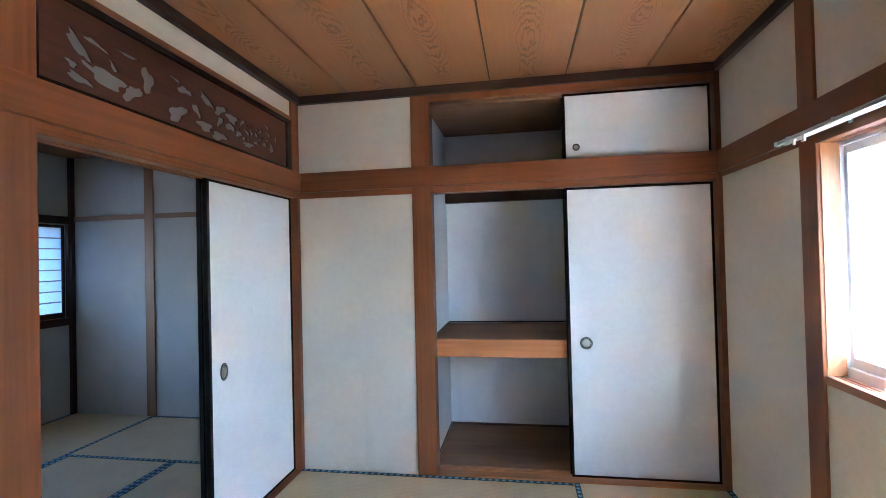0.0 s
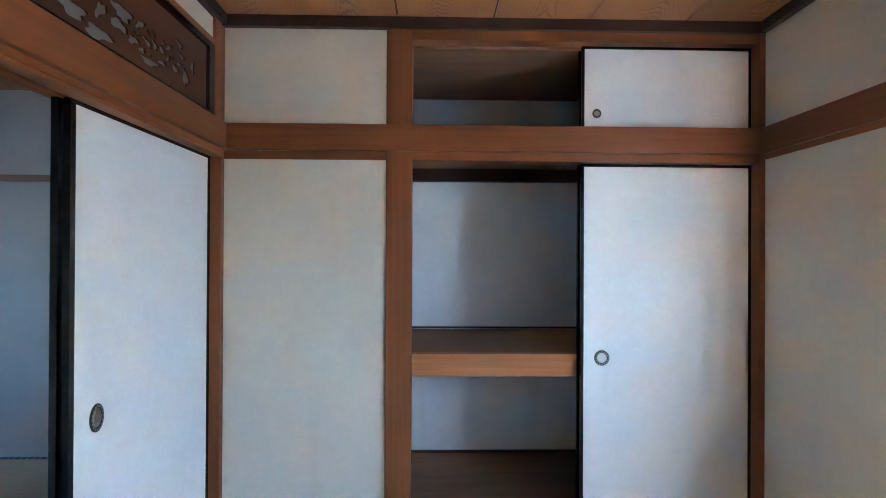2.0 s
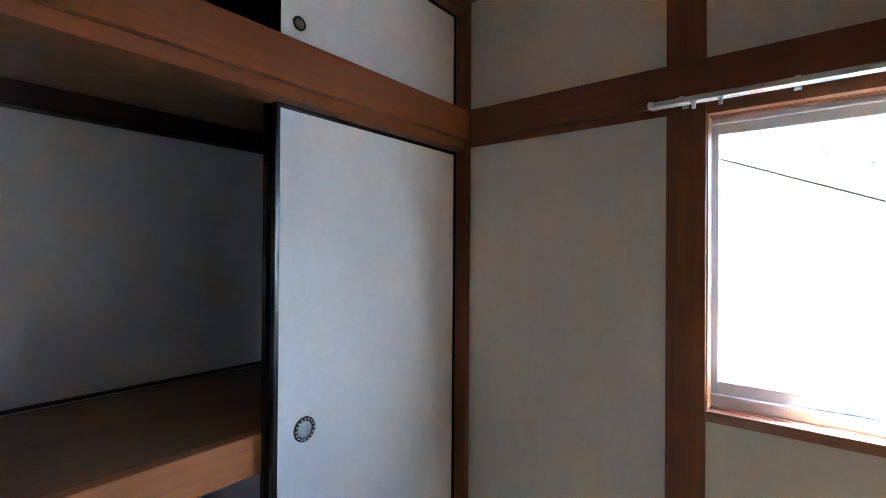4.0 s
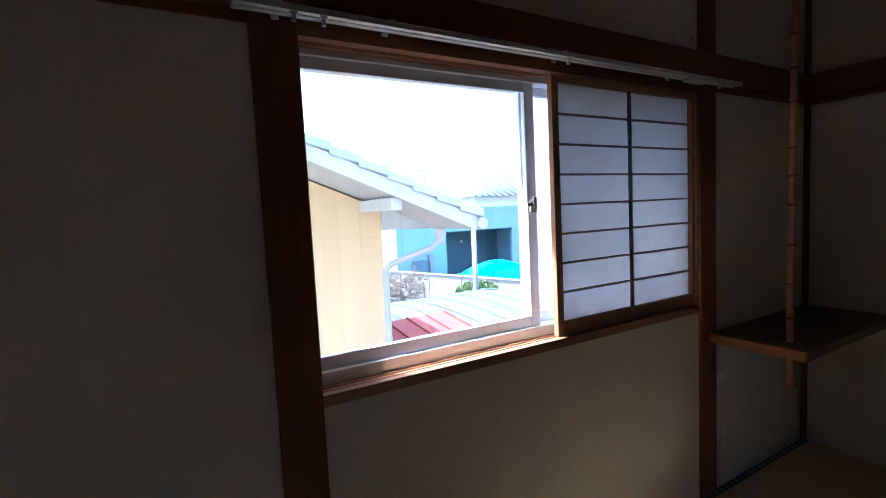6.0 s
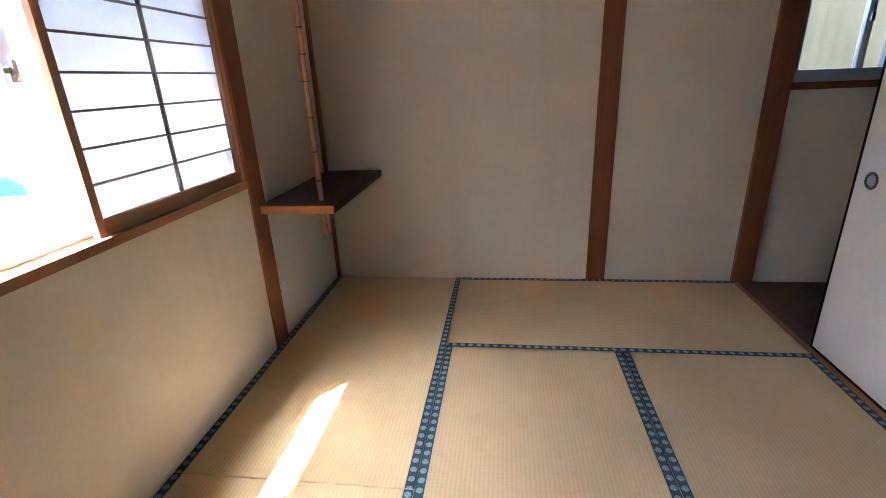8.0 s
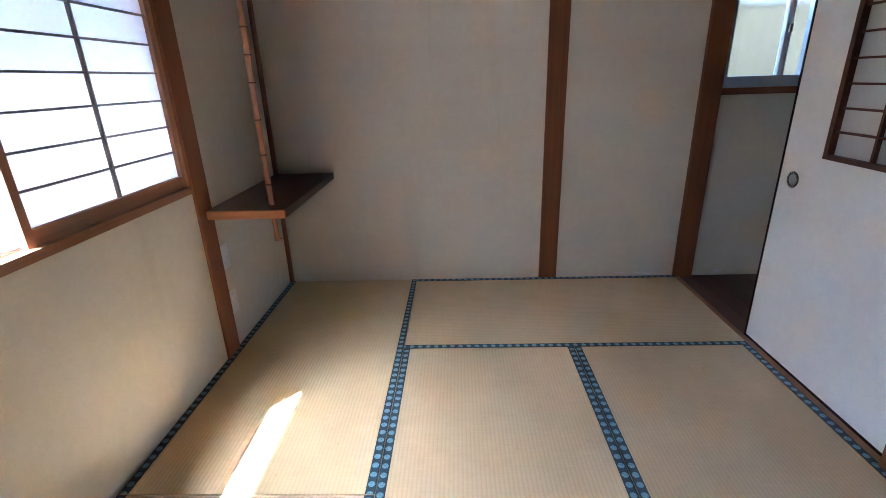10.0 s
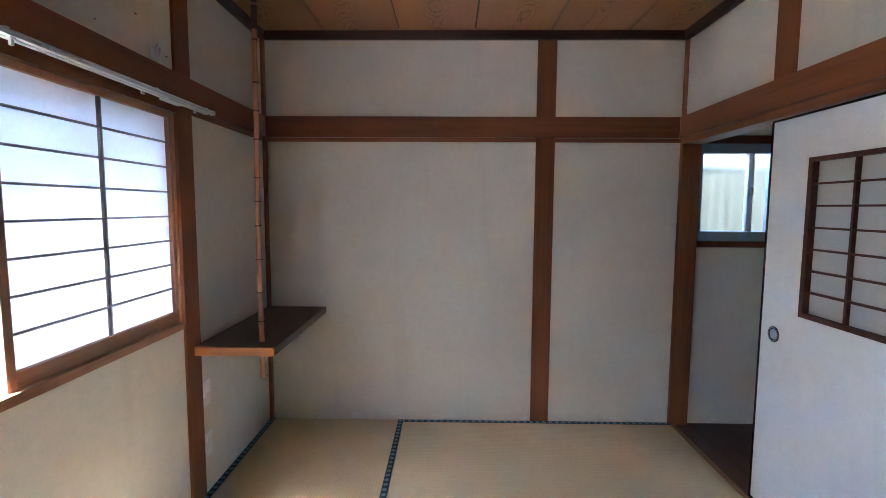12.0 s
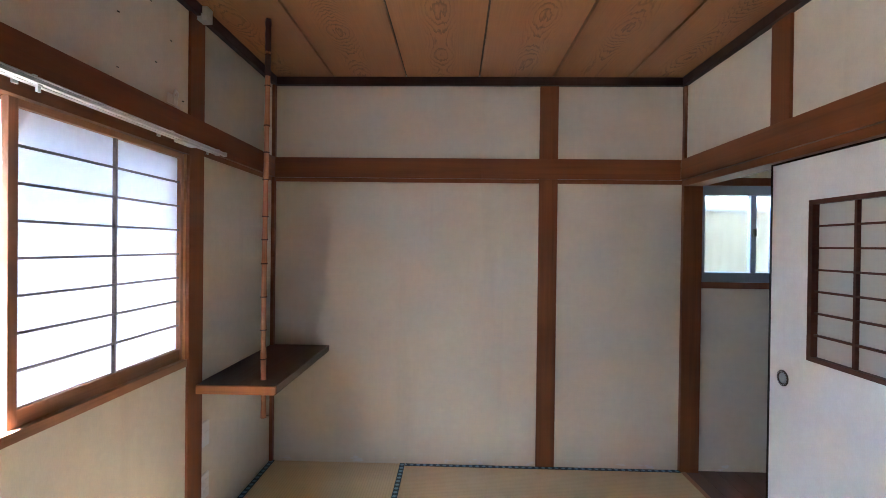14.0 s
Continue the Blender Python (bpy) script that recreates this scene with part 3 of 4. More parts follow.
# ---- east window ----
win = thing("window_1", pose(0, 0, 0), "sliding aluminium window in a wooden surround", "window", "", "structure")
Y0, Y1 = 0.976, 2.641
part("sill", boxes([(W - 0.006, Y0, 0.858, 2.650, Y1, 0.890), (2.663, Y0, 0.868, 2.671, Y1, 0.888), (2.684, Y0, 0.868, 2.700, Y1, 0.888), (2.650, Y0, 0.858, 2.70, Y1, 0.868)], 0.001), M_SILL, win, "brown sill with sliding grooves, sunlight partly put into its colour")
part("head", boxes([(W - 0.012, Y0, 1.800, 2.655, Y1, 1.832), (2.660, Y0, 1.800, 2.668, Y1, 1.832), (2.673, Y0, 1.800, 2.70, Y1, 1.832)], 0.001), M_BEAM_Y, win, "grooved wooden head rail")
part("jamb", boxes([(W + 0.003, Y1 - 0.003, 0.89, 2.70, Y1 + 0.009, 1.80)]), M_LIGHTWOOD_Z, win)
part("jamb", boxes([(W + 0.003, Y0 - 0.009, 0.89, 2.70, Y0 + 0.003, 1.80)]), M_LIGHTWOOD_Z, win)
fr = part("sash_frame", boxes([(2.70, Y0 - 0.01, 0.875, 2.86, Y1 + 0.008, 0.925), (2.70, Y0 - 0.01, 1.785, 2.86, Y1 + 0.008, 1.84), (2.70, Y1, 0.925, 2.86, Y1 + 0.008, 1.785), (2.70, Y0 - 0.01, 0.925, 2.86, Y0 + 0.02, 1.785)], 0.001), M_ALU, win, "silver aluminium track frame")


def sash(x, y0, y1, n, side=0.04):
    s = part("sash", boxes([(x, y0, 0.926, x + 0.022, y0 + 0.042, 1.785), (x, y1 - side, 0.926, x + 0.022, y1, 1.785), (x, y0 + 0.042, 0.926, x + 0.022, y1 - side, 0.965), (x, y0 + 0.042, 1.752, x + 0.022, y1 - side, 1.785)], 0.002), M_ALU, win, "silver aluminium sash")
    g = part("pane", boxes([(x + 0.008, y0 + 0.037, 0.960, x + 0.013, y1 - side + 0.005, 1.757)]), M_GLASS if n == 1 else M_FROST_S, s, "clear glass" if n == 1 else "frosted glass")
    if n == 1:
        g.visible_shadow = False
    return s


s1 = sash(2.715, 1.811, 2.640, 1, 0.019)
s2 = sash(2.752, Y0 + 0.02, 1.85, 2)
lt = part("latch", boxes([(2.700, 1.823, 1.335, 2.714, 1.849, 1.375), (2.692, 1.829, 1.35, 2.700, 1.843, 1.39), (2.695, 1.849, 1.356, 2.708, 1.869, 1.37)], 0.002), M_STEEL, s1, "small metal crescent latch")


def shoji(m, w, h, label, group, sheet=None, stile=None, bar=0.007):
    s = thing("shoji_screen", m, label, "shoji screen", group)
    st, st2, rl, bt = 0.030, 0.020, 0.024, 0.05
    for n, r in (("stile", (0, 0, 0, st, 0.022, h)), ("stile", (w - st2, 0, 0, w, 0.022, h)), ("rail", (st, 0.001, 0, w - st2, 0.021, bt)), ("rail", (st, 0.001, h - rl, w - st2, 0.021, h))):
        part(n, boxes([r], 0.0015), stile or (M_SHOJI_Z if n == "stile" else M_SHOJI_X), s)
    lattice(s, st, w - st2, bt, h - rl, 2, 8, 0.006, bar, M_KUMIKO, 0.012)
    part("paper", boxes([(st - 0.004, 0.0185, bt - 0.004, w - st2 + 0.004, 0.0193, h - rl + 0.004)]), sheet or M_PAPER, s, "white translucent paper")
    return s


# screens face the room (-x): turned a quarter to the right
shoji(pose(2.643, 1.793, 0.890, 0, 0, -90), 0.815, 0.912, "wooden lattice screen with white paper, slid half open", "window screens")

# ---- curtain rail ----
cr = thing("curtain_rail", pose(2.555, 0.79, 1.835), "white double curtain rail with end stops", "curtain rail")
for dx, dz in ((0.0, 0.0), (0.034, 0.004)):
    part("track", boxes([(dx - 0.009, 0, dz - 0.008, dx + 0.009, 1.99, dz - 0.005), (dx - 0.009, 0, dz + 0.005, dx + 0.009, 1.99, dz + 0.008), (dx - 0.003, 0, dz - 0.005, dx + 0.003, 1.99, dz + 0.005)], 0.0012), M_WHITE_PLASTIC, cr)
    for y in (-0.004, 1.986):
        part("end_cap", boxes([(dx - 0.011, y, dz - 0.010, dx + 0.011, y + 0.018, dz + 0.010)], 0.003), M_WHITE_PLASTIC, cr)
for y in (0.06, 0.42, 1.02, 1.62, 1.90):
    part("bracket", boxes([(-0.010, y, 0.0085, 0.052, y + 0.014, 0.011), (0.046, y - 0.002, -0.012, 0.052, y + 0.016, 0.011)], 0.001), M_WHITE_PLASTIC, cr)
for y in (1.005, 1.87, 1.80):
    part("runner_hook", boxes([(-0.004, y, -0.030, 0.004, y + 0.010, -0.008), (-0.006, y - 0.004, -0.014, 0.006, y + 0.014, -0.008)], 0.0015), M_WHITE_PLASTIC, cr)
part("joiner", boxes([(-0.012, 0.24, -0.018, 0.03, 0.36, -0.009)], 0.002), M_WHITE_PLASTIC, cr)

# ---- corner shelf and bamboo pole ----
cs = thing("corner_shelf", pose(0, 0, 0), "dark brown wooden corner shelf with a paler front edge", "shelf")
part("board", boxes([(2.262, 0.002, 0.720, W, 0.898, 0.755)], 0.002), M_SHELF, cs)
part("front_edge", boxes([(2.250, 0.8985, 0.716, W, 0.915, 0.756)], 0.002), M_LIGHTWOOD_X, cs, "paler orange-brown front edge")
part("side_edge", boxes([(2.250, 0.002, 0.716, 2.2615, 0.898, 0.756)], 0.002), M_SHELF, cs)

bp = thing("bamboo_pole", pose(2.35, 0.796, 0.572), "slim smoked bamboo pole from shelf to ceiling", "bamboo pole")
rng = random.Random(3)
z = 0.0
pts, rad = [], []
while z < 1.905:
    step = rng.uniform(0.11, 0.19)
    for f, r in ((0.0, 0.0150), (0.004, 0.0132), (0.5, 0.0124), (0.965, 0.0130), (0.985, 0.0153)):
        zz = min(z + f * step, 1.913)
        if not pts or zz > pts[-1][2] + 0.001:
            pts.append((0.005 * math.sin(zz * 2.3), 0.004 * math.sin(zz * 3.1 + 1), zz))
            rad.append(r * (1 - 0.12 * zz / 1.9))
    z += step
part("culm", tube(bmesh.new(), pts, rad, 14), M_BAMBOO, bp)
for zz, rr in [(p[2], r) for p, r in zip(pts, rad) if r > 0.0128 and p[2] > 0.05][::2]:
    part("node", lathe(bmesh.new(), [(rr * 0.97, -0.0035), (rr * 1.12, -0.001), (rr * 1.12, 0.001), (rr * 0.97, 0.0035)], 14, Matrix.Translation((0.005 * math.sin(zz * 2.3), 0.004 * math.sin(zz * 3.1 + 1), zz))), M_CARVED, bp)
sleeve = [(0.005 * math.sin(zz * 2.3), 0.004 * math.sin(zz * 3.1 + 1), zz) for zz in [1.64 + 0.0225 * k for k in range(13)]]
part("bark_sleeve", tube(bmesh.new(), sleeve, [0.0135 + 0.0012 * math.sin(2.4 * k) for k in range(13)], 12), M_DARK_Z, bp, "dark unpeeled bark at the top")
part("nail", tube(bmesh.new(), [(0, 0, 0.01), (-0.03, 0.012, 0.012)], 0.002, 6), M_STEEL, bp)

# ---- sockets and small fixings on the east wall ----
def plate(z, label, slots):
    p = thing("wall_plate", pose(W - 0.0005, 0.817, z), label, "socket plate")
    part("cover", boxes([(-0.008, -0.035, -0.06, 0.0, 0.035, 0.06)], 0.003), M_WHITE_PLASTIC, p)
    for k in slots:
        part("socket", boxes([(-0.013, -0.018, k - 0.012, -0.007, 0.018, k + 0.012)], 0.002), M_WHITE_PLASTIC, p)


plate(0.495, "ivory plastic blank wall plate beside the post", (0.0,))
plate(0.245, "ivory plastic double socket plate beside the post", (-0.022, 0.022))
al = thing("alarm_box", pose(W - PR - 0.001, 0.905, 2.447), "small white plastic box fixed at the cornice", "alarm")
part("body", boxes([(-0.046, -0.026, -0.032, -0.021, 0.026, 0.034)], 0.005), M_WHITE_PLASTIC, al)
part("button", boxes([(-0.049, -0.013, -0.013, -0.045, 0.013, 0.013)], 0.002), M_WHITE_PLASTIC, al)
part("back_plate", boxes([(-0.022, -0.028, -0.03, 0.0, 0.028, 0.0)], 0.002), M_WHITE_PLASTIC, al)
cb = thing("cable_loop", pose(W - 0.004, 1.10, 1.985), "short loop of white cable coming out of the wall", "cable")
part("cable", tube(bmesh.new(), [(0.0, -0.03, 0.02), (-0.015, -0.02, 0.05), (-0.02, 0.005, 0.055), (-0.02, 0.02, 0.03), (-0.018, 0.005, -0.004), (-0.014, -0.025, -0.008)], 0.005, 8), M_WHITE_PLASTIC, cb)
part("grommet", boxes([(-0.004, -0.04, 0.0, 0.003, 0.03, 0.04)], 0.002), M_WHITE_PLASTIC, cb)
rng = random.Random(11)
for k in range(13):
    pn = thing("pin", pose(W, 1.02 + 0.085 * k + rng.uniform(-0.05, 0.05), 2.02 + 0.36 * ((k * 0.618) % 1.0) + rng.uniform(-0.03, 0.03)), "small rusty pin stuck in the beige wall", "pin", "pins in the wall")
    part("shaft", tube(bmesh.new(), [(0.002, 0, 0), (-0.006, rng.uniform(-0.003, 0.003), -0.004)], rng.uniform(0.002, 0.0036), 6), M_BRONZE, pn)

# ---- hall beyond the half-open door ----
hf = structure("hall_floor", [(-1.15, 0.0, -0.06, -0.119, 1.65, -0.022)], M_DARK_Y, "dark varnished floorboards", "floor")
for k in range(9):
    bx = -1.148 + 0.1143 * k
    part("floorboard", boxes([(bx, 0.001, -0.021, bx + 0.1125, 1.649, -0.006)], 0.0015), M_HALLFLOOR, hf)
structure("hall_wall", [(-1.25, -OUT, -0.2, -1.15, 1.75, 2.6), (-1.15, 1.65, -0.06, -0.119, 1.748, 2.6)], M_WALL, "beige hall wall covering", "wall")
structure("hall_ceiling", [(-1.15, 0.0, 2.30, -0.111, 1.65, 2.34)], M_PLY_X, "dark brown hall ceiling", "ceiling")
hw = thing("window_2", pose(0, 0, 0), "small frosted sliding window with grey aluminium frame", "window", "", "structure")
part("frame", boxes([(-0.62, -0.09, 1.20, -0.125, 0.012, 1.262), (-0.62, -0.09, 1.752, -0.125, 0.012, 1.81), (-0.62, -0.09, 1.262, -0.60, 0.012, 1.752), (-0.14, -0.09, 1.262, -0.125, 0.012, 1.752)], 0.001), M_ALU_BLUE, hw)
part("meeting_stile", boxes([(-0.475, -0.05, 1.262, -0.44, -0.012, 1.752), (-0.457, -0.012, 1.262, -0.450, -0.009, 1.752)], 0.002), M_ALU, hw, "pale aluminium meeting stile")
part("latch", boxes([(-0.466, -0.009, 1.49, -0.448, 0.008, 1.54)], 0.002), M_STEEL, hw)
for a, b, y in ((-0.440, -0.14, -0.03), (-0.60, -0.475, -0.045)):
    g = part("pane", boxes([(a, y, 1.262, b, y + 0.004, 1.752)]), M_FROST, hw, "frosted glass")
    g.visible_shadow = False
part("sill", boxes([(-0.62, 0.0005, 1.160, -0.125, 0.02, 1.199)], 0.002), M_BEAM_X, hw, "reddish-brown wooden sill")
structure("trim", [(-1.14, 0.0005, 1.811, -0.12, 0.018, 1.86)], M_BEAM_X, "reddish-brown rail over the hall window", "rail", 0.002)

# ---- the next room ----
# window opening extended unseen to y 3.22, uncovered there to brighten the room
structure("wall_next_room", [(-2.85, 1.63, -0.2, -2.73, 3.22, 2.6), (-2.85, 3.22, -0.2, -2.73, 4.325, 0.905), (-2.85, 3.22, 1.765, -2.73, 4.325, 2.6), (-2.85, 4.325, -0.2, -2.73, 4.6, 2.6),
                             (-2.73, 4.395, -0.2, 0.799, 4.5, 2.6), (-2.73, 1.63, -0.2, -0.12, 1.749, 2.6), (-0.11, L + 0.071, -0.2, 0.0, 4.394, 2.6)], M_WALL_B, "grey-beige wall covering in the next room", "wall")
structure("ceiling_next_room", [(-2.73, 1.75, 2.40, -0.111, 4.39, 2.44)], M_PLY_X, "dark brown boarded ceiling", "ceiling")
structure("post", [(-1.935, 4.378, -0.05, -1.845, 4.394, 2.40)], M_PALEPOST, "reddish-brown stained timber post", "post", 0.003)
structure("post", [(-2.73, 4.355, -0.05, -2.69, 4.394, 2.40)], M_DARK_Z, "reddish-brown corner post", "post", 0.003)
structure("trim", [(-2.69, 4.380, 1.800, -1.936, 4.394, 1.845), (-1.844, 4.380, 1.800, -0.12, 4.394, 1.845)], M_PALERAIL, "thin brown wall rail", "rail", 0.002)
structure("trim", [(-2.729, 1.75, 1.775, -2.70, 4.354, 1.845), (-2.729, 3.05, 0.835, -2.70, 4.354, 0.905)], M_DARK_Y, "dark brown window rails", "rail", 0.002)
structure("trim", [(-2.729, 4.326, 0.906, -2.70, 4.354, 1.774)], M_DARK_Z, "dark brown window jamb", "jamb", 0.002)
bs = shoji(pose(-2.725, 3.50, 0.906, 0, 0, 90), 0.82, 0.858, "lattice screen glowing with daylight in the next room", "next room screens", M_PAPER_B, M_DARK_Z, 0.011)
w3 = thing("window_3", pose(0, 0, 0), "aluminium window of the next room, extended unseen past its screen", "window", "", "structure")
part("frame", boxes([(-2.84, 3.22, 0.905, -2.78, 4.325, 0.945), (-2.84, 3.22, 1.725, -2.78, 4.325, 1.765), (-2.84, 3.22, 0.945, -2.78, 3.25, 1.725), (-2.84, 4.285, 0.945, -2.78, 4.325, 1.725), (-2.83, 3.44, 0.945, -2.79, 3.49, 1.725)]), M_ALU, w3)

# ---- roof and eaves of the house itself ----
structure("house_roof", [(-3.6, -0.9, 2.93, 3.36, 5.2, 3.05)], plain("grey_roof", (0.2, 0.2, 0.21), 0.7), "plain grey roof slab with eaves", "roof")

# ---- outside: one storey below ----
GZ = -2.9
M_CREAM = plain("cream_render", (0.82, 0.61, 0.36), 0.9, 0, 0.04, 1.5, 0.2, 0.05)
M_EAVE = plain("white_eaves_paint", (0.62, 0.62, 0.6), 0.7, 0, 0.05)
M_TILE = plain("blue_grey_glazed_tile", (0.52, 0.60, 0.68), 0.35, 0, 0.1)
M_PVC = plain("pale_grey_pvc", (0.55, 0.56, 0.56), 0.45, 0, 0.05)
M_RED = plain("red_sheet_roof", (0.26, 0.05, 0.038), 0.85, 0, 0.15)
M_POLY = plain("grey_polycarbonate", (0.17, 0.178, 0.182), 0.7, 0, 0.08)
M_CONC = plain("weathered_concrete", (0.2, 0.195, 0.185), 0.9, 0, 0.15, 2)
M_GROUND = plain("pale_gravel_and_concrete", (0.095, 0.092, 0.085), 0.95, 0, 0.2, 0.8)
M_BLUEWALL = plain("pale_blue_siding", (0.24, 0.36, 0.42), 0.8, 0, 0.06)
# dark metal parts, and the shade inside the workshop bay put into colour
M_SHED = plain("dark_blue_grey_metal_and_bay_shade", (0.10, 0.15, 0.19), 0.8, 0, 0.15)
M_TEAL = plain("teal_tarpaulin", (0.02, 0.36, 0.42), 0.45, 0, 0.2, 4)
M_LEAF = plain("green_leaves", (0.10, 0.15, 0.05), 0.6, 0, 0.5, 40)
M_TWIG = plain("grey_brown_twigs", (0.11, 0.085, 0.06), 0.9, 0, 0.3)
M_FARTILE = plain("grey_green_roof_tile", (0.09, 0.105, 0.105), 0.5, 0, 0.2)
M_GREYSTEEL = plain("galvanised_steel", (0.25, 0.26, 0.27), 0.6, 0.2, 0.1)
M_WHITEWALL = plain("white_house_render", (0.75, 0.75, 0.73), 0.9, 0, 0.05)

structure("ground", [(-400, -400, GZ - 0.3, 900, 400, GZ)], M_GROUND, "pale gravel and concrete ground", "ground")

# neighbouring house: gable end with verge tiles, boxed eaves, gutter
nh = thing("neighbour_house", pose(0, 0, 0), "cream rendered house with blue-grey tiled gable roof", "house")
RS, RY, RZ = 0.41, 4.6, 2.86            # slope, ridge line and its soffit height


def soffit(y):
    return RZ - abs(RY - y) * RS


bm = bmesh.new()
prof = [(1.08, GZ), (8.0, GZ), (8.0, soffit(8.0)), (RY, soffit(RY)), (1.08, soffit(1.08))]
a = [bm.verts.new((5.9, y, z)) for y, z in prof]
b = [bm.verts.new((12.0, y, z)) for y, z in prof]
bm.faces.new(a[::-1]), bm.faces.new(b)
for i in range(5):
    bm.faces.new((a[i], a[(i + 1) % 5], b[(i + 1) % 5], b[i]))
part("wall", bm, M_CREAM, nh)


def slope_slab(x0, x1, y0, y1, lo, hi):
    bm = bmesh.new()
    v = [[bm.verts.new((x, y, soffit(y) + d)) for x, d in ((x0, lo), (x1, lo), (x1, hi), (x0, hi))] for y in (y0, y1)]
    for i in range(4):
        bm.faces.new((v[0][i], v[0][(i + 1) % 4], v[1][(i + 1) % 4], v[1][i]))
    bm.faces.new(v[0][::-1]), bm.faces.new(v[1])
    bmesh.ops.recalc_face_normals(bm, faces=bm.faces[:])
    return bm


rf = part("roof", slope_slab(5.10, 12.4, 0.46, RY, 0.02, 0.15), M_EAVE, nh, "white painted roof deck and soffit")
part("far_slope", slope_slab(5.10, 12.4, RY, 8.7, 0.02, 0.15), M_EAVE, rf)
part("bargeboard", slope_slab(5.065, 5.098, 0.47, RY, 0.0, 0.13), M_EAVE, nh, "white bargeboard")
part("bargeboard", slope_slab(5.065, 5.098, RY, 8.7, 0.0, 0.13), M_EAVE, nh, "white bargeboard")
y = 0.40
while y < RY:
    bm = slope_slab(5.03, 5.30, y, y + 0.26, 0.112, 0.19)
    for v in bm.verts:
        t = (v.co.y - y) / 0.26
        v.co.z += 0.035 * (1 - t)
    bmesh.ops.bevel(bm, geom=bm.edges[:], offset=0.012, segments=2, affect="EDGES", profile=0.5)
    part("tile", bm, M_TILE, rf)
    y += 0.235
bm = slope_slab(5.30, 12.4, 0.40, RY, 0.152, 0.2)
part("tile_field", bm, M_TILE, rf, "rows of glazed tiles")
part("eaves_box", boxes([(5.90, 0.48, 1.19, 12.0, 1.079, 1.215)]), M_EAVE, nh)
bm = bmesh.new()
a = [bm.verts.new((5.87, y, z)) for y, z in ((0.48, 1.195), (1.079, 1.195), (1.079, soffit(1.079) + 0.018), (0.48, soffit(0.48) + 0.018))]
b = [bm.verts.new((5.899, v.co.y, v.co.z)) for v in a]
bm.faces.new(a[::-1]), bm.faces.new(b)
for i in range(4):
    bm.faces.new((a[i], a[(i + 1) % 4], b[(i + 1) % 4], b[i]))
bmesh.ops.recalc_face_normals(bm, faces=bm.faces[:])
part("eaves_end", bm, M_EAVE, nh, "white boxed end of the eaves")
part("purlin_end", boxes([(5.12, 1.20, 1.385, 5.9, 1.31, 1.495)], 0.005), M_EAVE, nh)
gt = part("gutter", tube(bmesh.new(), [(5.03, 0.42, 1.23), (12.4, 0.42, 1.20)], 0.055, 12), M_PVC, nh, "pale half-round gutter")
part("downpipe", tube(bmesh.new(), [(5.40, 0.68, 1.20), (5.40, 0.70, 1.08), (5.40, 0.78, 1.01), (5.70, 1.08, 0.86), (5.75, 1.127, 0.80), (5.75, 1.127, -1.0), (5.75, 1.127, GZ)], 0.032, 10), M_PVC, nh, "pale plastic downpipe")
part("funnel", lathe(bmesh.new(), [(0.035, 0.0), (0.04, 0.06), (0.06, 0.10), (0.06, 0.16)], 12, pose(5.40, 0.68, 1.04)), M_PVC, nh)

# red lean-to roof
rr = thing("lean_to", pose(7.4, 0.3, GZ), "small outbuilding with a red ribbed metal roof", "outbuilding")
part("wall", boxes([(-0.7, -1.1, 0, 0.65, 1.1, 2.40)]), M_CREAM, rr)
bm = boxes([(-0.85, -1.25, 2.43, 0.8, 1.25, 2.47)])
for k in range(8):
    box(bm, -0.86, -1.25 + k * 0.353, 2.4705, 0.81, -1.22 + k * 0.353, 2.50)
for v in bm.verts:
    v.co.z += 0.12 * v.co.x
part("roof", bm, M_RED, rr, "red sheet metal with standing ribs")

# carport with an arched roof
cp2 = thing("carport", pose(8.4, -4.4, GZ), "carport with a pale arched translucent roof", "carport")
bm = bmesh.new()
NA, NB = 16, 8
top = [[bm.verts.new((3.7 * i / NA, 4.6 * j / NB, 1.93 + 0.22 * math.sin(math.pi * (0.12 + 0.7 * i / NA)))) for j in range(NB + 1)] for i in range(NA + 1)]
for i in range(NA):
    for j in range(NB):
        bm.faces.new((top[i][j], top[i + 1][j], top[i + 1][j + 1], top[i][j + 1]))
bmesh.ops.solidify(bm, geom=bm.faces[:], thickness=0.01)
part("roof", bm, M_POLY, cp2)
for j in range(NB + 1):
    part("rib", tube(bmesh.new(), [(3.7 * i / NA, 4.6 * j / NB, 1.95 + 0.22 * math.sin(math.pi * (0.12 + 0.7 * i / NA))) for i in range(NA + 1)], 0.014, 6), M_SHED, cp2)
for yy in (0.3, 4.3):
    part("post", tube(bmesh.new(), [(3.55, yy, 0), (3.55, yy, 2.0)], 0.05, 8), M_GREYSTEEL, cp2)

# concrete block fence
fe = thing("garden_wall", Matrix.Translation((19.2, -8.25, GZ)) @ Matrix.Rotation(math.atan2(2.1, 6.4), 4, "Z"), "weathered concrete garden wall with coping", "wall")
part("coping", boxes([(-10, -0.11, 1.28, 14, 0.11, 1.34)], 0.01), M_CONC, fe)
for k in range(12):
    part("wall_panel", boxes([(-10 + 2 * k + 0.01, -0.06, 0, -8 + 2 * k - 0.01, 0.06, 1.279)], 0.008), M_CONC, fe)

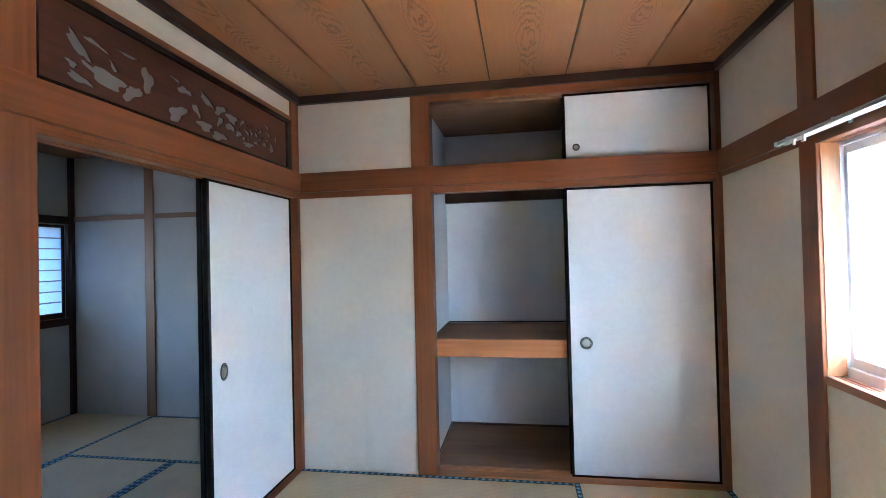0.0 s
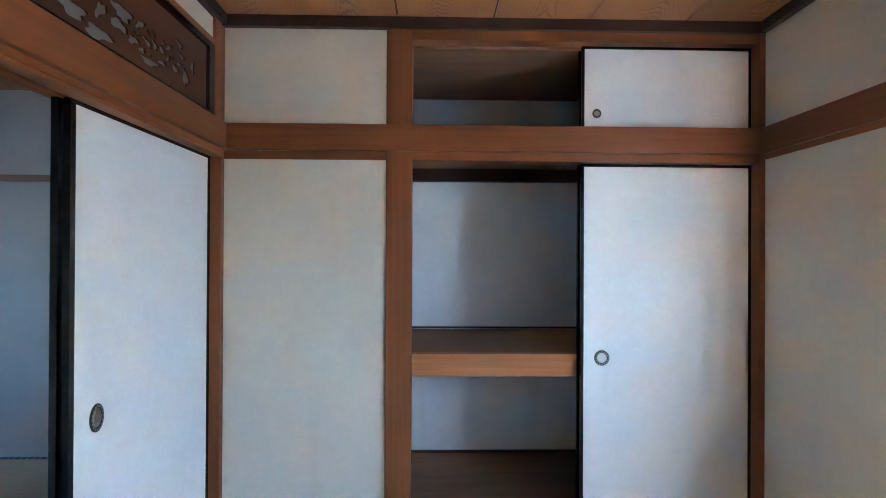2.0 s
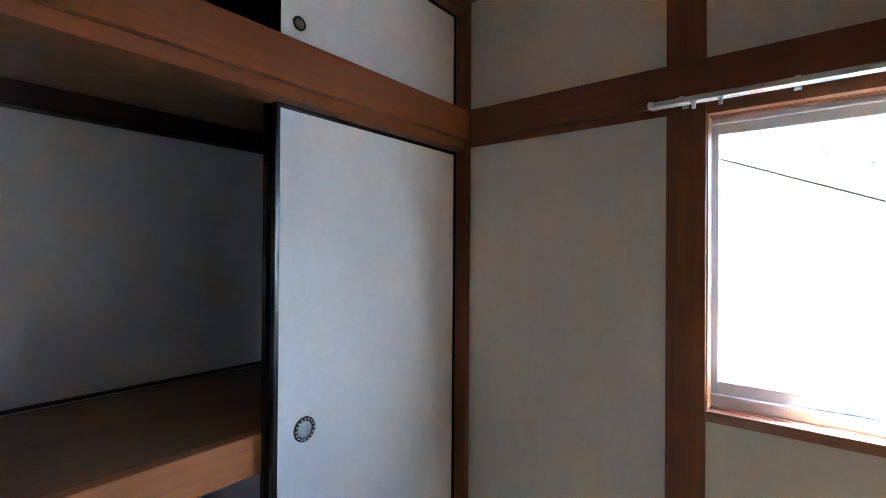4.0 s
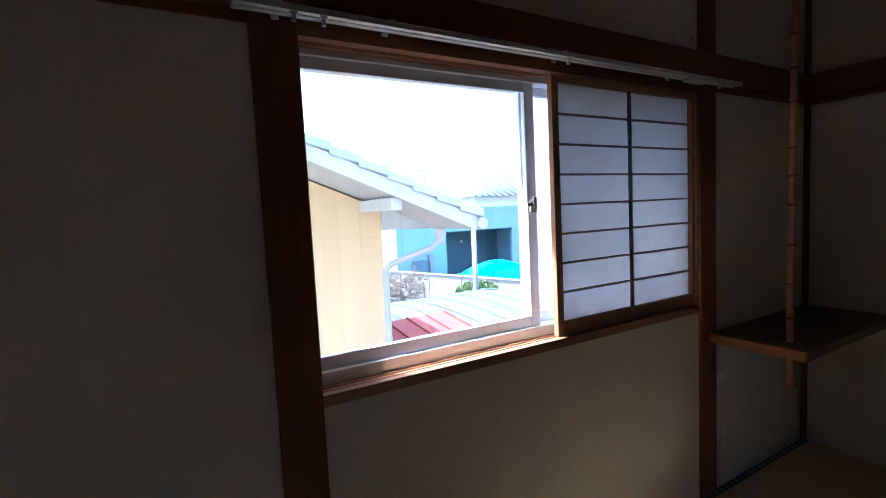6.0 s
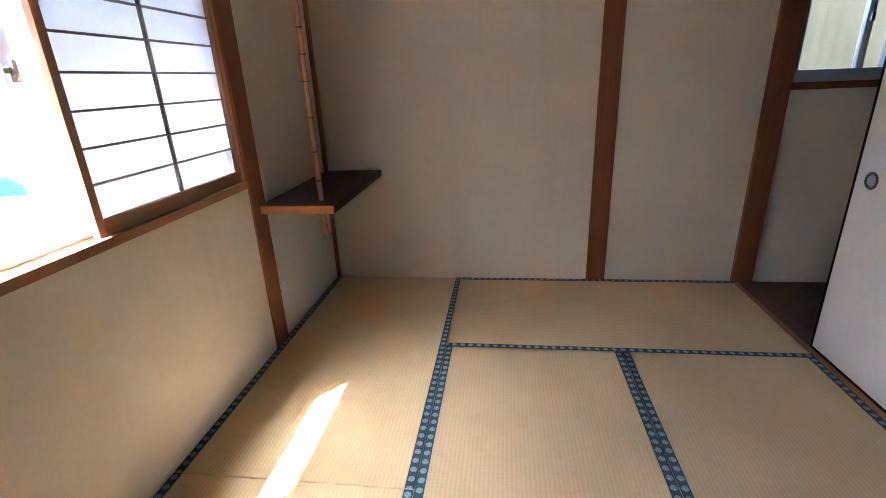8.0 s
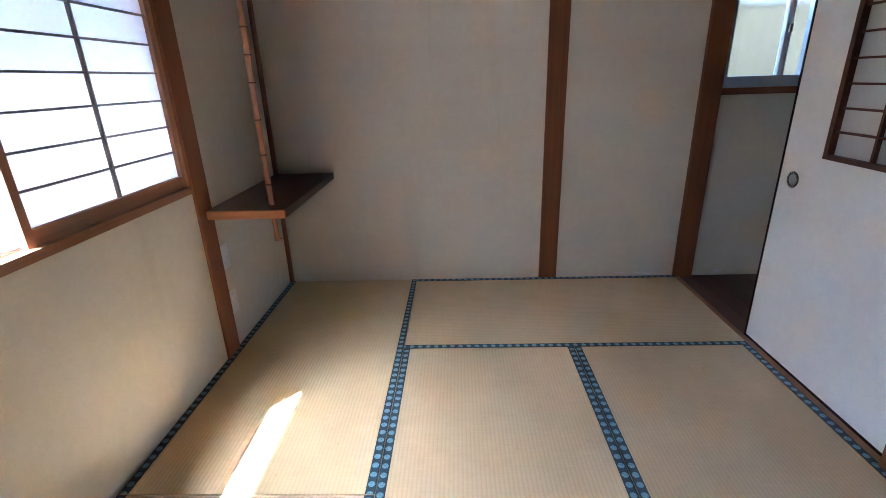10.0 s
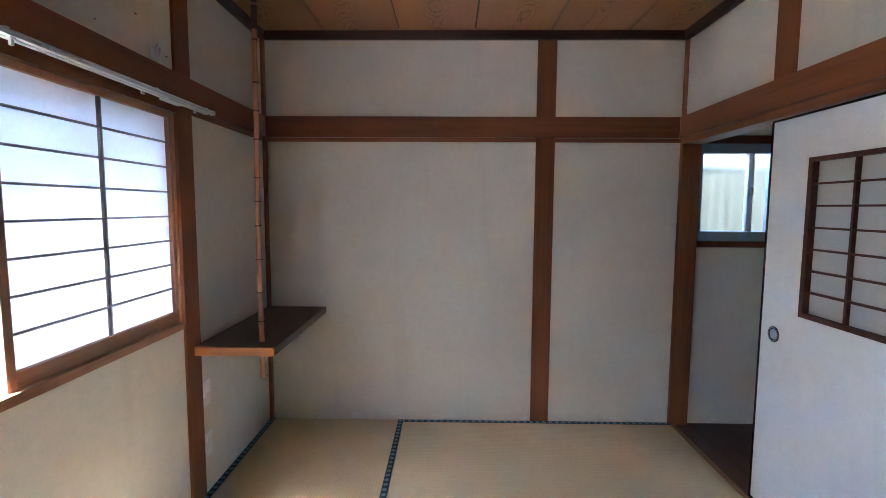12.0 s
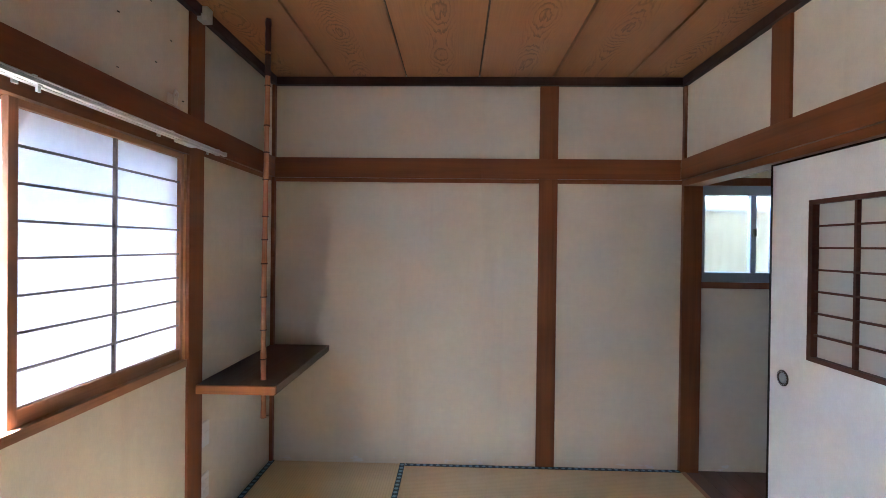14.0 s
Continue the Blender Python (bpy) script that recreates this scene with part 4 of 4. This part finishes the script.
# pale blue building with a deep open bay
bb = thing("workshop_building", pose(26, -8.2, GZ), "pale blue workshop with a dark open bay", "building")
part("wall", boxes([(0, -3.3, 0, 0.2, 0, 4.2), (0, -9.6, 0, 0.2, -8.4, 3.0), (0.2, -0.2, 0, 8, 0, 4.2), (0.2, -9.6, 0, 8, -9.4, 4.2), (7.8, -9.4, 0, 8, -0.2, 4.2)]), M_BLUEWALL, bb)
part("fascia", boxes([(-0.1, -9.7, 3.0, 0.1, -3.3, 4.2), (-0.15, -9.8, 4.201, 8.1, 0.2, 4.42)]), M_BLUEWALL, bb, "pale blue fascia")
# bay lining coloured dark to carry the recess's shade
part("bay_back", boxes([(3.0, -9.4, 0, 3.2, -3.3, 3.1), (0.2, -3.5, 0, 3.0, -3.3, 3.1), (0.2, -9.4, 2.95, 3.2, -3.3, 3.0)]), M_SHED, bb, "bay lining with its shade painted in dark blue-grey")
part("meter_cabinet", boxes([(-0.35, -2.2, 0.0, -0.002, -1.95, 1.76)], 0.02), M_GREYSTEEL, bb)
part("air_unit", boxes([(-0.4, -1.8, 0.0, -0.002, -0.95, 1.44)], 0.02), M_SHED, bb)
part("lamp", lathe(bmesh.new(), [(0.02, 0), (0.12, 0.06), (0.14, 0.16), (0.05, 0.22)], 12, pose(2.9, -6.2, 2.0)), M_PVC, bb)

# vehicle under a tarpaulin
cv = thing("covered_car", pose(22.4, -12.2, GZ), "car under a bright teal tarpaulin", "car")
bm = bmesh.new()
NX, NY = 14, 26
def cover(i, j):
    u, v = i / NX * 2 - 1, j / NY * 2 - 1
    cab = 0.92 + 0.50 * max(0.0, 1 - abs(v + 0.1) * 1.5) ** 0.5
    e = (1 - abs(u) ** 5) * (1 - abs(v) ** 8)
    return (0.85 * u, 2.7 * v, max(0.0, cab * e) + 0.14 * noise.noise(Vector((u * 4, v * 8, 0))) * (e > 0))
g = [[bm.verts.new(cover(i, j)) for j in range(NY + 1)] for i in range(NX + 1)]
for i in range(NX):
    for j in range(NY):
        f = bm.faces.new((g[i][j], g[i + 1][j], g[i + 1][j + 1], g[i][j + 1]))
        f.smooth = True
part("tarpaulin", bm, M_TEAL, cv)

# far tiled house
fh = thing("far_house", pose(40, -24.6, GZ), "distant house with a grey-green tiled hipped roof", "house")
part("wall", boxes([(-4, -11, 0, 4, 4, 5.4)]), M_WHITEWALL, fh)
bm = bmesh.new()
v = [bm.verts.new(p) for p in ((-5, -12, 5.4), (5, -12, 5.4), (5, 5, 5.4), (-5, 5, 5.4), (0, -6, 7.9), (0, -0.8, 7.9))]
for f in ((3, 2, 1, 0), (0, 1, 4), (2, 3, 5), (1, 2, 5, 4), (3, 0, 4, 5)):
    bm.faces.new([v[i] for i in f])
rfh = part("roof", bm, M_FARTILE, fh)
for k in range(22):
    yy = 4.6 - 0.75 * k
    run = min(5.0, (5 - yy) * 5 / 5.8, (yy + 12) * 5 / 6)
    part("tile_ridge", tube(bmesh.new(), [(-5.02, yy, 5.42), (-5 + run, yy, 5.42 + 0.5 * run)], 0.09, 6), M_FARTILE, rfh)

# steel post and far utility pole
sp = thing("steel_post", pose(12, -4.15, GZ), "tall galvanised steel post", "post")
part("shaft", tube(bmesh.new(), [(0, 0, 0), (0, 0, 3.95)], 0.07, 10), M_GREYSTEEL, sp)
part("cap", lathe(bmesh.new(), [(0.08, 3.94), (0.09, 3.98), (0.03, 4.02)], 10), M_GREYSTEEL, sp)
up = thing("utility_pole", pose(48, -22, GZ), "thin distant utility pole with crossarm", "pole")
part("pole", tube(bmesh.new(), [(0, 0, 0), (0, 0, 9.5)], [0.16, 0.1], 8), M_CONC, up)
part("crossarm", boxes([(-0.06, -0.9, 8.8, 0.06, 0.9, 8.95)]), M_GREYSTEEL, up)

# clipped shrub and bare climber
rng = random.Random(21)


def leaves(n, ax, ay, az, size):
    bm = bmesh.new()
    for _ in range(n):
        d = Vector((rng.gauss(0, 1), rng.gauss(0, 1), abs(rng.gauss(0, 1)))).normalized() * rng.uniform(0.72, 1.04)
        c = Vector((d.x * ax, d.y * ay, d.z * az))
        q = Euler((rng.uniform(0, 6), rng.uniform(0, 6), rng.uniform(0, 6))).to_quaternion()
        s = size * rng.uniform(0.6, 1.4)
        bm.faces.new([bm.verts.new(c + q @ Vector(p)) for p in ((-s, 0, 0), (0, -s * 0.5, 0.01), (s, 0, 0), (0, s * 0.5, 0.01))])
    return bm


sh = thing("clipped_shrub", pose(13.2, -5.0, GZ), "rounded dark green clipped shrub", "shrub")
part("foliage", leaves(3200, 0.6, 0.68, 0.38, 0.05), M_LEAF, sh, "", Matrix.Translation((0, 0, 1.72)))
part("stem", tube(bmesh.new(), [(0, 0, 0), (0.03, 0.02, 1.85)], 0.05, 8), M_TWIG, sh)
bmt = bmesh.new()
for _ in range(300):
    p = Vector((rng.uniform(-0.4, 0.4), rng.uniform(-0.75, 0.75), rng.uniform(1.7, 2.6)))
    pts = [p]
    d = Vector((rng.gauss(0, 1), rng.gauss(0, 1), rng.gauss(0.2, 0.6))).normalized()
    for k in range(4):
        d = (d + Vector((rng.gauss(0, .4), rng.gauss(0, .4), rng.gauss(-0.15, .3)))).normalized()
        pts.append(pts[-1] + d * 0.16)
    tube(bmt, pts, [0.010, 0.009, 0.008, 0.006, 0.004], 4)
for k in range(5):
    tube(bmt, [(rng.uniform(-.3, .3), -0.8 + 0.4 * k, 0), (rng.uniform(-.3, .3), -0.8 + 0.4 * k, 2.3)], 0.03, 6)
vn = thing("bare_climber", pose(13.0, -2.3, GZ), "tangle of bare brown climber stems", "climber")
part("stems", bmt, M_TWIG, vn)

# corrugated screen outside the hall window
cz = thing("corrugated_screen", pose(-2.0, -0.5, GZ), "cream corrugated sheet screen", "screen")
bm = bmesh.new()
ring = []
for i in range(181):
    x = 3.4 * i / 180
    yy = 0.016 * math.sin(2 * math.pi * x / 0.076)
    ring.append((bm.verts.new((x, yy, 0)), bm.verts.new((x, yy, 4.62))))
for p, q in zip(ring, ring[1:]):
    f = bm.faces.new((p[0], q[0], q[1], p[1]))
    f.smooth = True
bmesh.ops.solidify(bm, geom=bm.faces[:], thickness=0.003)
part("sheet", bm, plain("cream_sheet", (0.41, 0.345, 0.24), 0.6), cz)
part("top_rail", boxes([(0, -0.03, 4.60, 3.4, 0.03, 4.66)], 0.004), M_PVC, cz)
